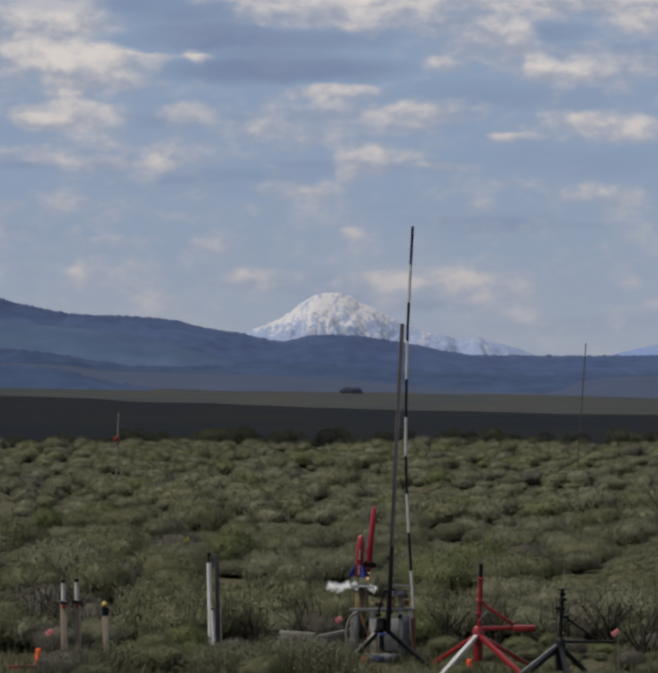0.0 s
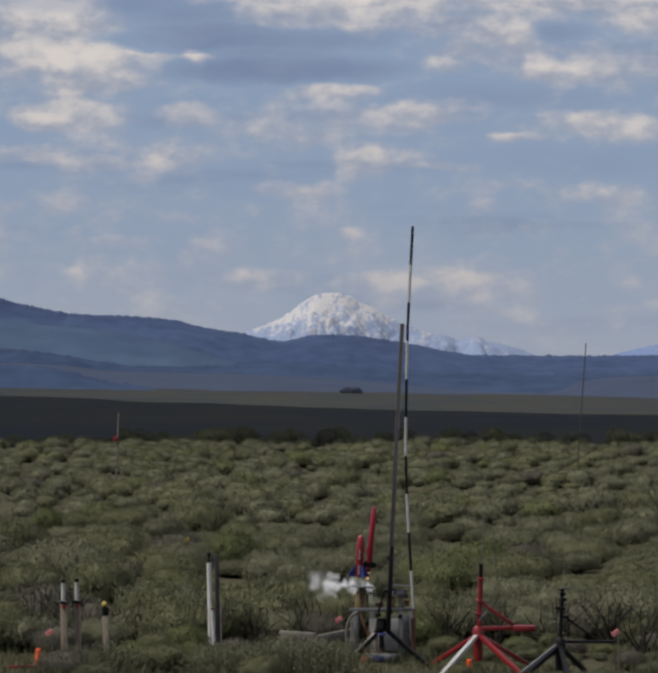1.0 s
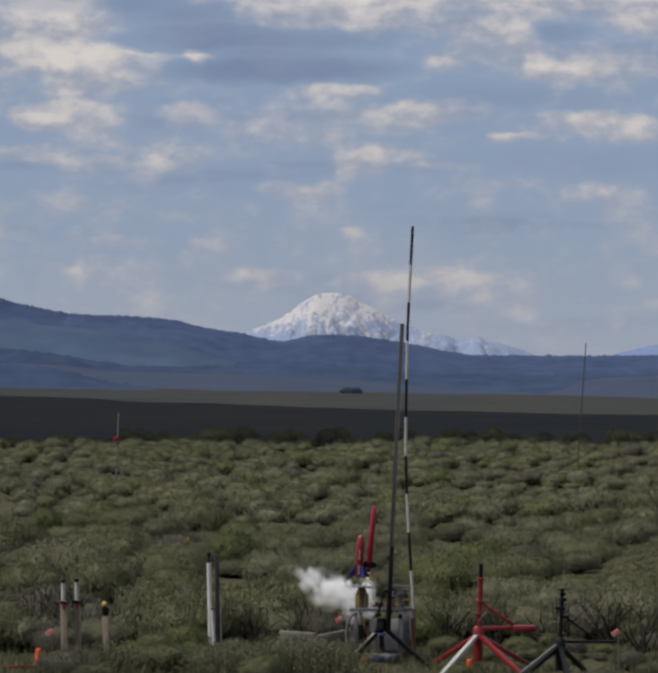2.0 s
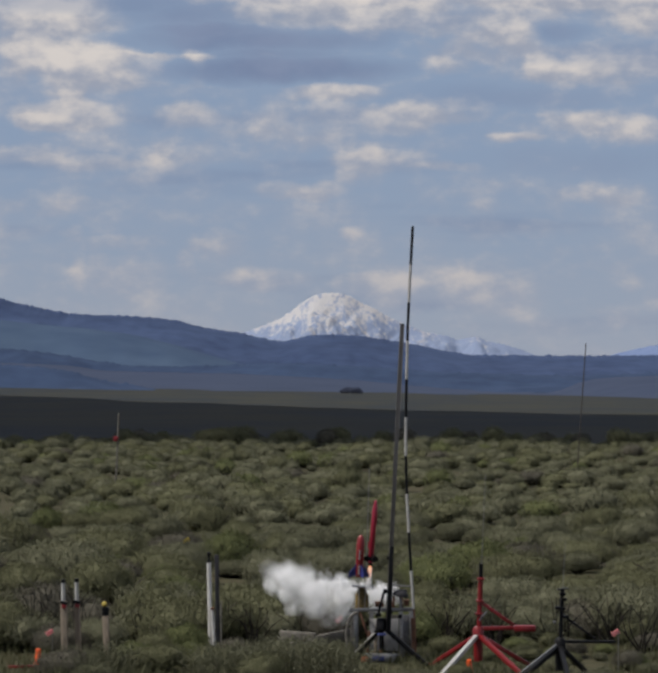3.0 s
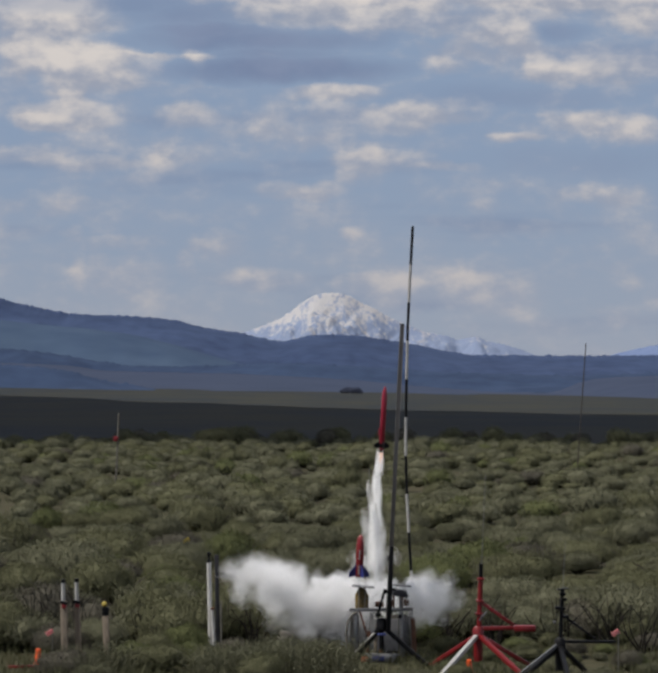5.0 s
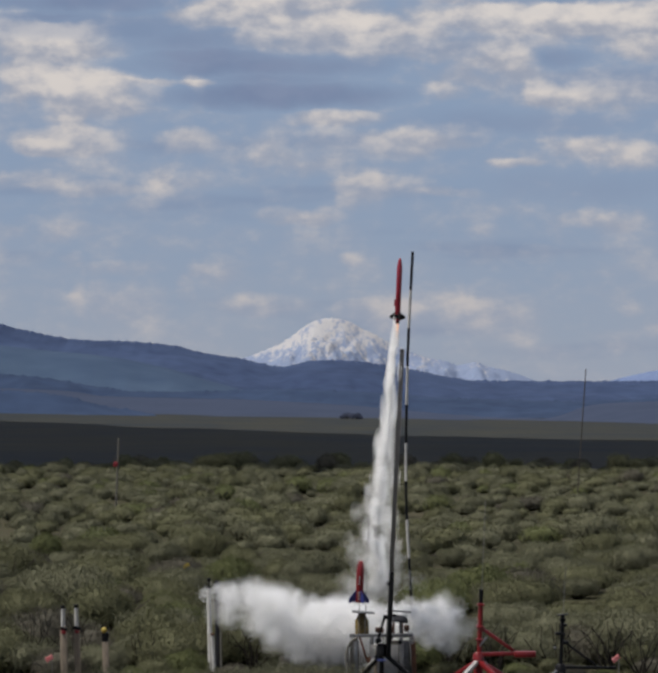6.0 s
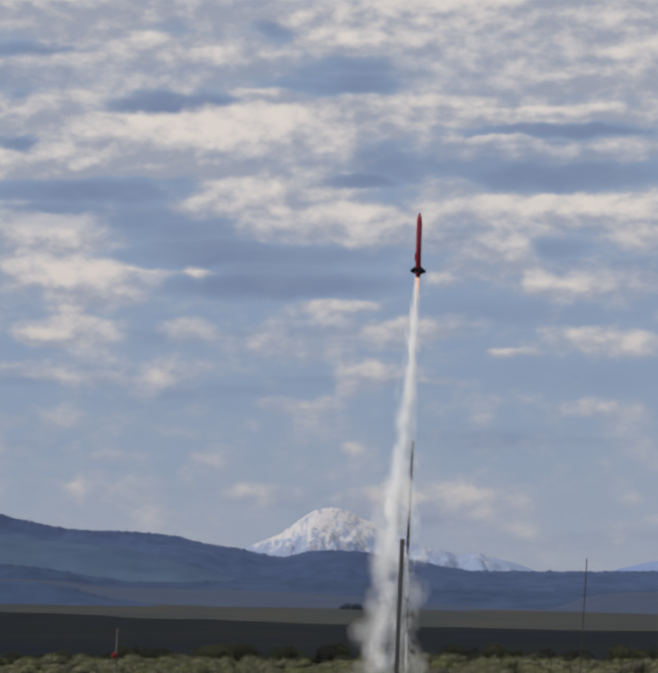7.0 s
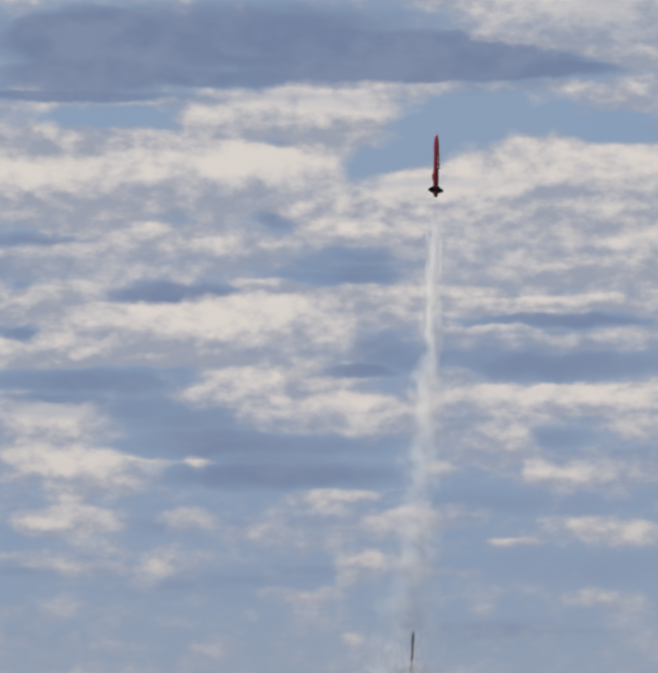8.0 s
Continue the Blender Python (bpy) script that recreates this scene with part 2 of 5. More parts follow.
M = {
    "soil": material("dusty_soil", (0.071, 0.062, 0.039), (0.035, 0.038, 0.020), 0.95, scale=0.35, fine=9, bump=0.6, spread=0.6, gloss=0.08),
    "sage": material("sage_leaves", (0.168, 0.167, 0.108), (0.090, 0.091, 0.055), 0.9, scale=2.2, fine=9, bump=0, per_piece=0.12, translucent=0.25, gloss=0.2),
    "olive": material("olive_leaves", (0.152, 0.151, 0.086), (0.078, 0.080, 0.042), 0.9, scale=2.2, fine=9, bump=0, per_piece=0.12, translucent=0.25, gloss=0.2),
    "dull": material("grey_brown_leaves", (0.122, 0.114, 0.086), (0.058, 0.053, 0.041), 0.9, scale=2.2, fine=9, bump=0, per_piece=0.12, translucent=0.15, gloss=0.2),
    "green": material("green_leaves", (0.138, 0.150, 0.058), (0.080, 0.090, 0.033), 0.9, scale=2.2, fine=9, bump=0, per_piece=0.12, translucent=0.25),
    # inner twigs, darkened further by shade painted under the crowns
    "inner_shade": material("inner_twigs_painted_shade", (0.060, 0.060, 0.040), (0.030, 0.030, 0.021), 0.95, scale=6, fine=40, bump=0, gloss=0.1),
    "deadwood": material("dead_dark_wood", (0.030, 0.026, 0.023), (0.013, 0.011, 0.010), 0.95, scale=15, fine=90, gloss=0.1),
    # foliage colour with the haze of distance mixed in
    "hazetree": material("haze_tinted_foliage", (0.078, 0.088, 0.128), (0.058, 0.068, 0.104), 1.0, scale=0.4, fine=2, bump=0, gloss=0.1),
    "twig": material("grey_twigs", (0.065, 0.055, 0.046), (0.025, 0.021, 0.018), 0.9, scale=15, fine=90),
    "grass": material("dry_grass", (0.105, 0.101, 0.049), (0.055, 0.063, 0.025), 0.8, scale=1.2, fine=20, bump=0, per_piece=0.35, translucent=0.25),
    "red": material("red_paint", (0.227, 0.013, 0.017), (0.160, 0.008, 0.012), 0.35, scale=12, fine=90, bump=0.05),
    "pinkred": material("glossy_red_paint", (0.277, 0.015, 0.038), (0.210, 0.011, 0.025), 0.28, scale=14, fine=90, bump=0.03),
    "redsteel": material("red_enamelled_steel", (0.190, 0.010, 0.012), (0.120, 0.006, 0.008), 0.32, scale=9, fine=70, bump=0.1),
    "black": material("black_paint", (0.008, 0.008, 0.009), (0.004, 0.004, 0.005), 0.45, scale=10, fine=60, bump=0.05, gloss=0.15),
    "blacksteel": material("black_steel", (0.008, 0.008, 0.009), (0.004, 0.004, 0.005), 0.45, 0.0, scale=10, fine=60, bump=0.08, gloss=0.15),
    "blue": material("blue_paint", (0.025, 0.034, 0.168), (0.017, 0.021, 0.101), 0.4, scale=12, fine=80, bump=0.05),
    "white": material("white_paint", (0.420, 0.412, 0.395), (0.302, 0.294, 0.286), 0.45, scale=9, fine=60, bump=0.08),
    "alu": material("dull_aluminium", (0.168, 0.160, 0.151), (0.101, 0.092, 0.088), 0.5, 0.75, scale=6, fine=80, bump=0.08, stretch=(1, 1, 0.15)),
    "steel": material("galvanised_steel", (0.252, 0.252, 0.256), (0.143, 0.143, 0.147), 0.45, 0.7, scale=10, fine=60, bump=0.1),
    "wood": material("weathered_wood", (0.302, 0.244, 0.181), (0.168, 0.134, 0.101), 0.85, scale=14, fine=70, bump=0.4, stretch=(3, 3, 0.3)),
    "oldwood": material("grey_weathered_wood", (0.168, 0.155, 0.134), (0.076, 0.070, 0.060), 0.9, scale=10, fine=60, bump=0.5, stretch=(0.3, 3, 3)),
    "slate": material("slate_grey_wood", (0.026, 0.026, 0.032), (0.012, 0.012, 0.016), 0.9, scale=10, fine=60, bump=0.4, stretch=(3, 3, 0.3)),
    "rust": material("rusty_steel", (0.168, 0.071, 0.038), (0.076, 0.038, 0.025), 0.85, scale=20, fine=90, bump=0.3),
    "ochre": material("scorched_ochre_card", (0.185, 0.126, 0.034), (0.042, 0.029, 0.015), 0.85, scale=30, fine=120, bump=0.3),
    "pvc": material("white_plastic_pipe", (0.605, 0.596, 0.580), (0.437, 0.420, 0.395), 0.45, scale=6, fine=50, bump=0.05),
    "orange": material("fluorescent_orange_plastic", (0.714, 0.101, 0.013), (0.546, 0.059, 0.008), 0.5, scale=8, fine=50, bump=0.05),
    "flag": material("pink_red_flag_film", (0.88, 0.44, 0.42), (0.84, 0.28, 0.28), 0.6, scale=10, fine=50, bump=0.05, translucent=0.4),
    "yellow": material("yellow_flag_film", (0.521, 0.403, 0.084), (0.353, 0.269, 0.050), 0.6, scale=10, fine=50, bump=0.05, translucent=0.3),
    "bluefilm": material("blue_crate_plastic", (0.050, 0.067, 0.210), (0.034, 0.042, 0.143), 0.5, scale=10, fine=50, bump=0.05),
    "smoke": material("white_smoke", (0.985, 0.985, 0.985), (0.965, 0.965, 0.97), 1.0, scale=4, fine=30, bump=0, translucent=0.5),
    # far hills: the blue haze of distance is painted into these base colours
    "forest": material("haze_tinted_forest", (0.041, 0.063, 0.126), (0.024, 0.039, 0.086), 1.0, scale=0.012, fine=0.06, bump=0, stretch=(0.7, 0.45, 0.8), gloss=0.15),
    "spur": material("haze_tinted_grass_slope", (0.050, 0.078, 0.126), (0.036, 0.059, 0.106), 1.0, scale=0.01, fine=0.05, bump=0, stretch=(0.5, 0.5, 1.0), gloss=0.15),
    "woods": material("haze_tinted_woods", (0.032, 0.052, 0.102), (0.022, 0.037, 0.076), 1.0, scale=0.02, fine=0.08, bump=0, stretch=(0.6, 0.6, 1.0), gloss=0.15),
    "flatland": material("haze_tinted_plain", (0.038, 0.050, 0.086), (0.029, 0.040, 0.072), 1.0, scale=0.006, fine=0.05, bump=0, stretch=(0.3, 0.2, 1), gloss=0.15),
    "hazehill": material("haze_tinted_ridge", (0.143, 0.189, 0.311), (0.118, 0.160, 0.277), 1.0, scale=0.02, fine=0.08, bump=0, gloss=0.15),
    "cloud": material("cloud_white", (0.8, 0.8, 0.8), (0.7, 0.7, 0.7), 1.0, scale=0.01, fine=0.05, bump=0),
}


def flame_material():
    mt = bpy.data.materials.new("motor_flame")
    mt.use_nodes = True
    bs = mt.node_tree.nodes["Principled BSDF"]
    bs.inputs["Base Color"].default_value = (0.85, 0.45, 0.25, 1)
    bs.inputs["Emission Color"].default_value = (1.0, 0.46, 0.22, 1)
    bs.inputs["Emission Strength"].default_value = 0.85
    return mt


M["flame"] = flame_material()


def ground_material():
    """Dust and sparse grass near by; low olive scrub covers the plain farther out, darkened and blued for cloud shade.
    """
    mt = M["soil"]
    nt = mt.node_tree
    N, link = nt.nodes.new, nt.links.new
    bs = nt.nodes["Principled BSDF"]
    near = bs.inputs["Base Color"].links[0].from_socket
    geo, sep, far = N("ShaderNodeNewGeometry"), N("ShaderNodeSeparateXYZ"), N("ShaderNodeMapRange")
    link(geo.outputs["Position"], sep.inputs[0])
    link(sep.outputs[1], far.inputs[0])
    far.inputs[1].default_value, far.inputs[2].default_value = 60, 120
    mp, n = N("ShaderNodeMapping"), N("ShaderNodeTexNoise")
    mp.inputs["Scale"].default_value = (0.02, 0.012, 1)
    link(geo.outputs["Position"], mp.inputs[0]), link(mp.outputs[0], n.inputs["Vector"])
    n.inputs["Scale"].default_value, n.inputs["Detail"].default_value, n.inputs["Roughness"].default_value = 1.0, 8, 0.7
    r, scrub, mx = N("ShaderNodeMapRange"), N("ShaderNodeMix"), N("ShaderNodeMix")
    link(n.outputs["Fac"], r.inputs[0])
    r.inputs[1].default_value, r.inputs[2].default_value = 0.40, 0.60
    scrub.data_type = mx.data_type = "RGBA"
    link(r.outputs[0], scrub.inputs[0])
    # darker and bluer than plain olive: some cloud shade is in these tones
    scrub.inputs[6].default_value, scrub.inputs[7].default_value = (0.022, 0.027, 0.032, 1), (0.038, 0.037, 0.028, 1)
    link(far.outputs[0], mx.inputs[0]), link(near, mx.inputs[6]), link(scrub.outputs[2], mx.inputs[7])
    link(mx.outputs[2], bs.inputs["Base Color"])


ground_material()


def snow_material():
    """Snow broken by steep rock ribs, with bluish haze painted in, stronger low down."""
    mt = bpy.data.materials.new("snow_and_hazed_rock")
    mt.use_nodes = True
    nt = mt.node_tree
    N, link = nt.nodes.new, nt.links.new
    bs = nt.nodes["Principled BSDF"]
    tc, mp, n1, n2 = N("ShaderNodeTexCoord"), N("ShaderNodeMapping"), N("ShaderNodeTexNoise"), N("ShaderNodeTexNoise")
    mp.inputs["Scale"].default_value = (1, 0.4, 0.55)
    mp.inputs["Rotation"].default_value = (0, 0.35, 0)
    link(tc.outputs["Object"], mp.inputs[0])
    for n, s in ((n1, 0.045), (n2, 0.16)):
        n.inputs["Scale"].default_value, n.inputs["Detail"].default_value = s, 6
        n.inputs["Roughness"].default_value = 0.65
        link(mp.outputs[0], n.inputs["Vector"])
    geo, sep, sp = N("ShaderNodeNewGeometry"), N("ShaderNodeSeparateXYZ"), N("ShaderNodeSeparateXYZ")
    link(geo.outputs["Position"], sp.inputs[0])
    # lower slopes lean to the bluish rock tone, which carries painted haze
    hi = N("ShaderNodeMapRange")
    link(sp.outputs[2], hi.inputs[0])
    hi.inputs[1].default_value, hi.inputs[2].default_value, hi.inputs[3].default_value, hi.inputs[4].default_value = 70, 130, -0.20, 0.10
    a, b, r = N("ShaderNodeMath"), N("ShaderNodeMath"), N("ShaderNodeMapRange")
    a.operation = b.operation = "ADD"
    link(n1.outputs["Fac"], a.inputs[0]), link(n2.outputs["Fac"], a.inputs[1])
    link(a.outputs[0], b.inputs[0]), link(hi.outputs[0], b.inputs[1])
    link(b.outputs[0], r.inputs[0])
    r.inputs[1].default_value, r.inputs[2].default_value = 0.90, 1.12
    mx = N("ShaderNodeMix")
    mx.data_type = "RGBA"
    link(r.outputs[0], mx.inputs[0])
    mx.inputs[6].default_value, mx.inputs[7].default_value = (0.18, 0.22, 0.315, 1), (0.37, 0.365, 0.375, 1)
    link(mx.outputs[2], bs.inputs["Base Color"])
    bs.inputs["Roughness"].default_value = 0.9
    bs.inputs["Specular IOR Level"].default_value = 0.0
    return mt


M["snow"] = snow_material()


# ---- building helpers ----
def mesh_of(name, verts, faces, mat, smooth=False):
    me = bpy.data.meshes.new(name)
    me.from_pydata([tuple(v) for v in verts], [], [tuple(f) for f in faces])
    me.materials.append(mat)
    if smooth:
        me.polygons.foreach_set("use_smooth", [True] * len(me.polygons))
    me.update()
    return me


def finish(name, bm, mat, smooth=True):
    me = bpy.data.meshes.new(name)
    bmesh.ops.recalc_face_normals(bm, faces=bm.faces)
    bm.to_mesh(me)
    bm.free()
    me.materials.append(mat)
    if smooth:
        me.polygons.foreach_set("use_smooth", [True] * len(me.polygons))
        me.set_sharp_from_angle(angle=radians(40))
    return me


def part(name, bm, mat, parent, label=""):
    ob = new(name, finish(name, bm, mat))
    ob.parent = parent
    return tagged(ob, label=label)


def thing(name, label, category, at=(0, 0, 0), group="", kind=""):
    ob = new(name)
    ob.empty_display_size = 0.1
    ob.location = at
    return tagged(ob, label, category, group, kind)


def tube(bm, a, b, r, r2=None, seg=10):
    """A round bar from a to b."""
    a, b = Vector(a), Vector(b)
    m = Matrix.Translation((a + b) / 2) @ (b - a).to_track_quat("Z", "Y").to_matrix().to_4x4()
    bmesh.ops.create_cone(bm, cap_ends=True, segments=seg, radius1=r, radius2=r if r2 is None else r2, depth=(b - a).length, matrix=m)


def box(bm, c, size, rot=(0, 0, 0), bevel=0.002):
    m = pose(*c, *rot) @ Matrix.Diagonal((*size, 1))
    vs = bmesh.ops.create_cube(bm, size=1, matrix=m)["verts"]
    if bevel:
        es = list({e for v in vs for e in v.link_edges})
        bmesh.ops.bevel(bm, geom=es, offset=min(bevel, min(size) * 0.3), segments=2, profile=0.5, affect="EDGES")


def bar(bm, a, b, w, d, bevel=0.002):
    """A square-section bar from a to b."""
    a, b = Vector(a), Vector(b)
    m = Matrix.Translation((a + b) / 2) @ (b - a).to_track_quat("Z", "Y").to_matrix().to_4x4() @ Matrix.Diagonal((w, d, (b - a).length, 1))
    vs = bmesh.ops.create_cube(bm, size=1, matrix=m)["verts"]
    es = list({e for v in vs for e in v.link_edges})
    bmesh.ops.bevel(bm, geom=es, offset=min(bevel, w * 0.3, d * 0.3), segments=2, profile=0.5, affect="EDGES")


def lathe(bm, rows, seg=20):
    """A turned solid about z from (radius, height) rows."""
    rings = [[bm.verts.new((r * math.cos(2 * math.pi * i / seg), r * math.sin(2 * math.pi * i / seg), z)) for i in range(seg)] for r, z in rows]
    for lo, hi in zip(rings, rings[1:]):
        for i in range(seg):
            bm.faces.new((lo[i], lo[(i + 1) % seg], hi[(i + 1) % seg], hi[i]))
    bm.faces.new(rings[0][::-1]), bm.faces.new(rings[-1])


def V(p):
    return Vector(p)


# ---- ground ----
def fbm(x, y, s, octaves=4):
    return noise.fractal(Vector((x * s, y * s, 0.7)), 0.9, 2.0, octaves, noise_basis="PERLIN_ORIGINAL")


def smooth_step(x, a, b):
    k = min(max((x - a) / (b - a), 0), 1)
    return k * k * (3 - 2 * k)


def ground_z(x, y):
    z = 0.05 * fbm(x, y, 0.35) * smooth_step(y, 15.5, 18)
    z -= 3.2 * smooth_step(y, 63, 150)
    z += (0.9 - 0.0168 * min(max(x, -260), 260)) * smooth_step(y, 300, 1300)
    z += 0.35 * fbm(x, y, 0.02) * smooth_step(y, 100, 300)
    return z


def ground():
    ys = [-60, -30, -10, 0, 6, 10, 12, 13] + [13.5 + 0.5 * i for i in range(30)] + [29 + 1.5 * i for i in range(32)]
    y = ys[-1]
    while y < 4850:
        y *= 1.07
        ys.append(y)
    cols = 61
    verts, faces = [], []
    for y in ys:
        half = 22 + 0.75 * abs(y)
        for i in range(cols):
            k = i / (cols - 1) * 2 - 1
            x = half * (0.25 * k + 0.75 * k ** 3)
            verts.append((x, y, ground_z(x, y)))
    for j in range(len(ys) - 1):
        for i in range(cols - 1):
            a = j * cols + i
            faces.append((a, a + 1, a + cols + 1, a + cols))
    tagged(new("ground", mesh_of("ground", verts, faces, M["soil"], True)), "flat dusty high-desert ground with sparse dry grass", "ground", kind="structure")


ground()


# ---- distance: hills and the snow mountain ----
def ridge(name, profile, y_top, y_foot, y_back, foot_z, mat, label, rough, trees=0.0, step=6.0, rows=14, ribs=0.0):
    """A hill whose skyline follows a few named heights, with a slope towards the field and a back."""
    xs = np.arange(profile[0][0], profile[-1][0] + step, step)
    top = np.interp(xs, [p[0] for p in profile], [p[1] for p in profile])
    k = np.ones(5) / 5
    top = np.convolve(np.pad(top, 2, mode="edge"), k, mode="valid")
    verts, faces = [], []
    for j in range(rows + 4):
        for i, x in enumerate(xs):
            if j <= rows:
                s = j / rows
                y = y_foot + (y_top - y_foot) * s
                shape = s ** 1.35
                wave = fbm(float(x), y * 0.6, rough, 5)
                z = foot_z + (top[i] - foot_z) * shape + wave * (top[i] - foot_z) * 0.22 * math.sin(math.pi * s)
                if ribs:
                    z += ribs * abs(fbm(float(x) - 0.45 * (y - y_foot), y * 0.25, 0.030, 4)) * math.sin(math.pi * min(s * 1.05, 1)) - 0.1 * ribs
                if j == rows:
                    z += trees * abs(noise.noise(Vector((float(x) * 0.31, 3.1, 0)))) + 0.6 * trees * noise.noise(Vector((float(x) * 0.9, 7.7, 0)))
            else:
                s = (j - rows) / 4
                y = y_top + (y_back - y_top) * s
                z = top[i] + (foot_z - 2 - top[i]) * s
            verts.append((float(x), y, z))
    n = len(xs)
    for j in range(rows + 3):
        for i in range(n - 1):
            a = j * n + i
            faces.append((a, a + 1, a + n + 1, a + n))
    tagged(new(name, mesh_of(name, verts, faces, mat, True)), label, "hill", kind="structure")


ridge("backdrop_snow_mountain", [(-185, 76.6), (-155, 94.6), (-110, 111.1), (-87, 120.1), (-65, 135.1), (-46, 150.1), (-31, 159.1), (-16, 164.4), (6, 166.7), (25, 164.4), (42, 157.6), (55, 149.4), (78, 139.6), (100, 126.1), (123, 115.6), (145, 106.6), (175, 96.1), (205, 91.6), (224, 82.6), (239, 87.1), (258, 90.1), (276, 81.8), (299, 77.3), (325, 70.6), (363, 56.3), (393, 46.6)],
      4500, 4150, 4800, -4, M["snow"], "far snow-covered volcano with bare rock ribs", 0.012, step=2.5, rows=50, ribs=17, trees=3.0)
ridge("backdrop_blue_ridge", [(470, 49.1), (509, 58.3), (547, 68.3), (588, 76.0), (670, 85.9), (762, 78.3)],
      4600, 4300, 4800, -4, M["hazehill"], "far hazy blue ridge beside the volcano", 0.01, trees=1.5)
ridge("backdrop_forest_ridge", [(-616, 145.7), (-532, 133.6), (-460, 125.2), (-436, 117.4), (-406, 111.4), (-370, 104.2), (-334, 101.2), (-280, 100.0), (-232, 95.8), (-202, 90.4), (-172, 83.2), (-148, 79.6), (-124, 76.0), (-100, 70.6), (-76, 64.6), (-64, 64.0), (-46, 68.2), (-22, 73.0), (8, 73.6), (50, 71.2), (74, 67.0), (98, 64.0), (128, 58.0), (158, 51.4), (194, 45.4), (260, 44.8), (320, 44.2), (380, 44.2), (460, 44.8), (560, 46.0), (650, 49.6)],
      3600, 2900, 3950, -4, M["forest"], "long far forest ridge, blue haze painted into its colour", 0.006, trees=2.6, step=3.0)
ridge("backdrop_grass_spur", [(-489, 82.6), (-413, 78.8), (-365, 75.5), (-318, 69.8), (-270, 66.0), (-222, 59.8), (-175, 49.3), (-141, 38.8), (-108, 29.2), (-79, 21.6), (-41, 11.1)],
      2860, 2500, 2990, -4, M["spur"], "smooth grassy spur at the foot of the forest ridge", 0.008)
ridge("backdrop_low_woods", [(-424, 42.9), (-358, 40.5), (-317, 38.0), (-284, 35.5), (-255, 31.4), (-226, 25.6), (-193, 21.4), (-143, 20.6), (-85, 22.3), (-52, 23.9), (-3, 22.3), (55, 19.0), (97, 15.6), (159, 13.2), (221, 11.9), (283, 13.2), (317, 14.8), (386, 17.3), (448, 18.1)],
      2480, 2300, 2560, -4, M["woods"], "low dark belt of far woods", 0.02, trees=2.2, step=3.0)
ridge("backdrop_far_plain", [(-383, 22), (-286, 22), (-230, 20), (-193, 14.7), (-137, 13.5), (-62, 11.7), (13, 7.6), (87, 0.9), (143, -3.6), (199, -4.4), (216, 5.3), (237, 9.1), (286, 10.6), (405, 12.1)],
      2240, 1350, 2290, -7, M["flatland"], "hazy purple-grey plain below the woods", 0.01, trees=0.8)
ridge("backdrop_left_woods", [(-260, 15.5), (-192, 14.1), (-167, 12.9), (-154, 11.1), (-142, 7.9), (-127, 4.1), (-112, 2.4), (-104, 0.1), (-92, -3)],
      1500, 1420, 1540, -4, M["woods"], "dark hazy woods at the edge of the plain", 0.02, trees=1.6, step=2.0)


# ---- an unseen cloud added overhead, so that its shadow lies on the plain beyond the sagebrush ----
def shading_cloud():
    h = 420.0
    off = SUN_FROM * (h / SUN_FROM.z)
    rng = random.Random(4)
    bm = bmesh.new()
    bmesh.ops.create_grid(bm, x_segments=44, y_segments=22, size=1)
    top = []
    for v in bm.verts:
        a, b = v.co.x, v.co.y
        x = a * 420
        # its edges are set by where the shadow should start and end
        front = 65 + 5 * noise.noise(Vector((a * 9, 1, 0)))
        back = 505 - 1197 * a + 45 * noise.noise(Vector((a * 6, 5, 0)))
        v.co = (x, front + (back - front) * (b * 0.5 + 0.5), 14 * noise.noise(Vector((a * 8, b * 4, 2))))
        top.append((v, 1 - max(abs(a), abs(b)) ** 4))
    low = list(bm.faces)
    ext = bmesh.ops.extrude_face_region(bm, geom=low)
    ups = [g for g in ext["geom"] if isinstance(g, bmesh.types.BMVert)]
    for v in ups:
        v.co.z += 25 + 45 * abs(noise.noise(Vector((v.co.x * 0.012, v.co.y * 0.015, 3))))
    ob = new("shade_cloud", finish("shade_cloud", bm, M["cloud"]))
    ob.location = (off.x, off.y, h)
    tagged(ob, "flat grey-white cloud added out of view to shade the plain", "cloud", kind="structure")


shading_cloud()


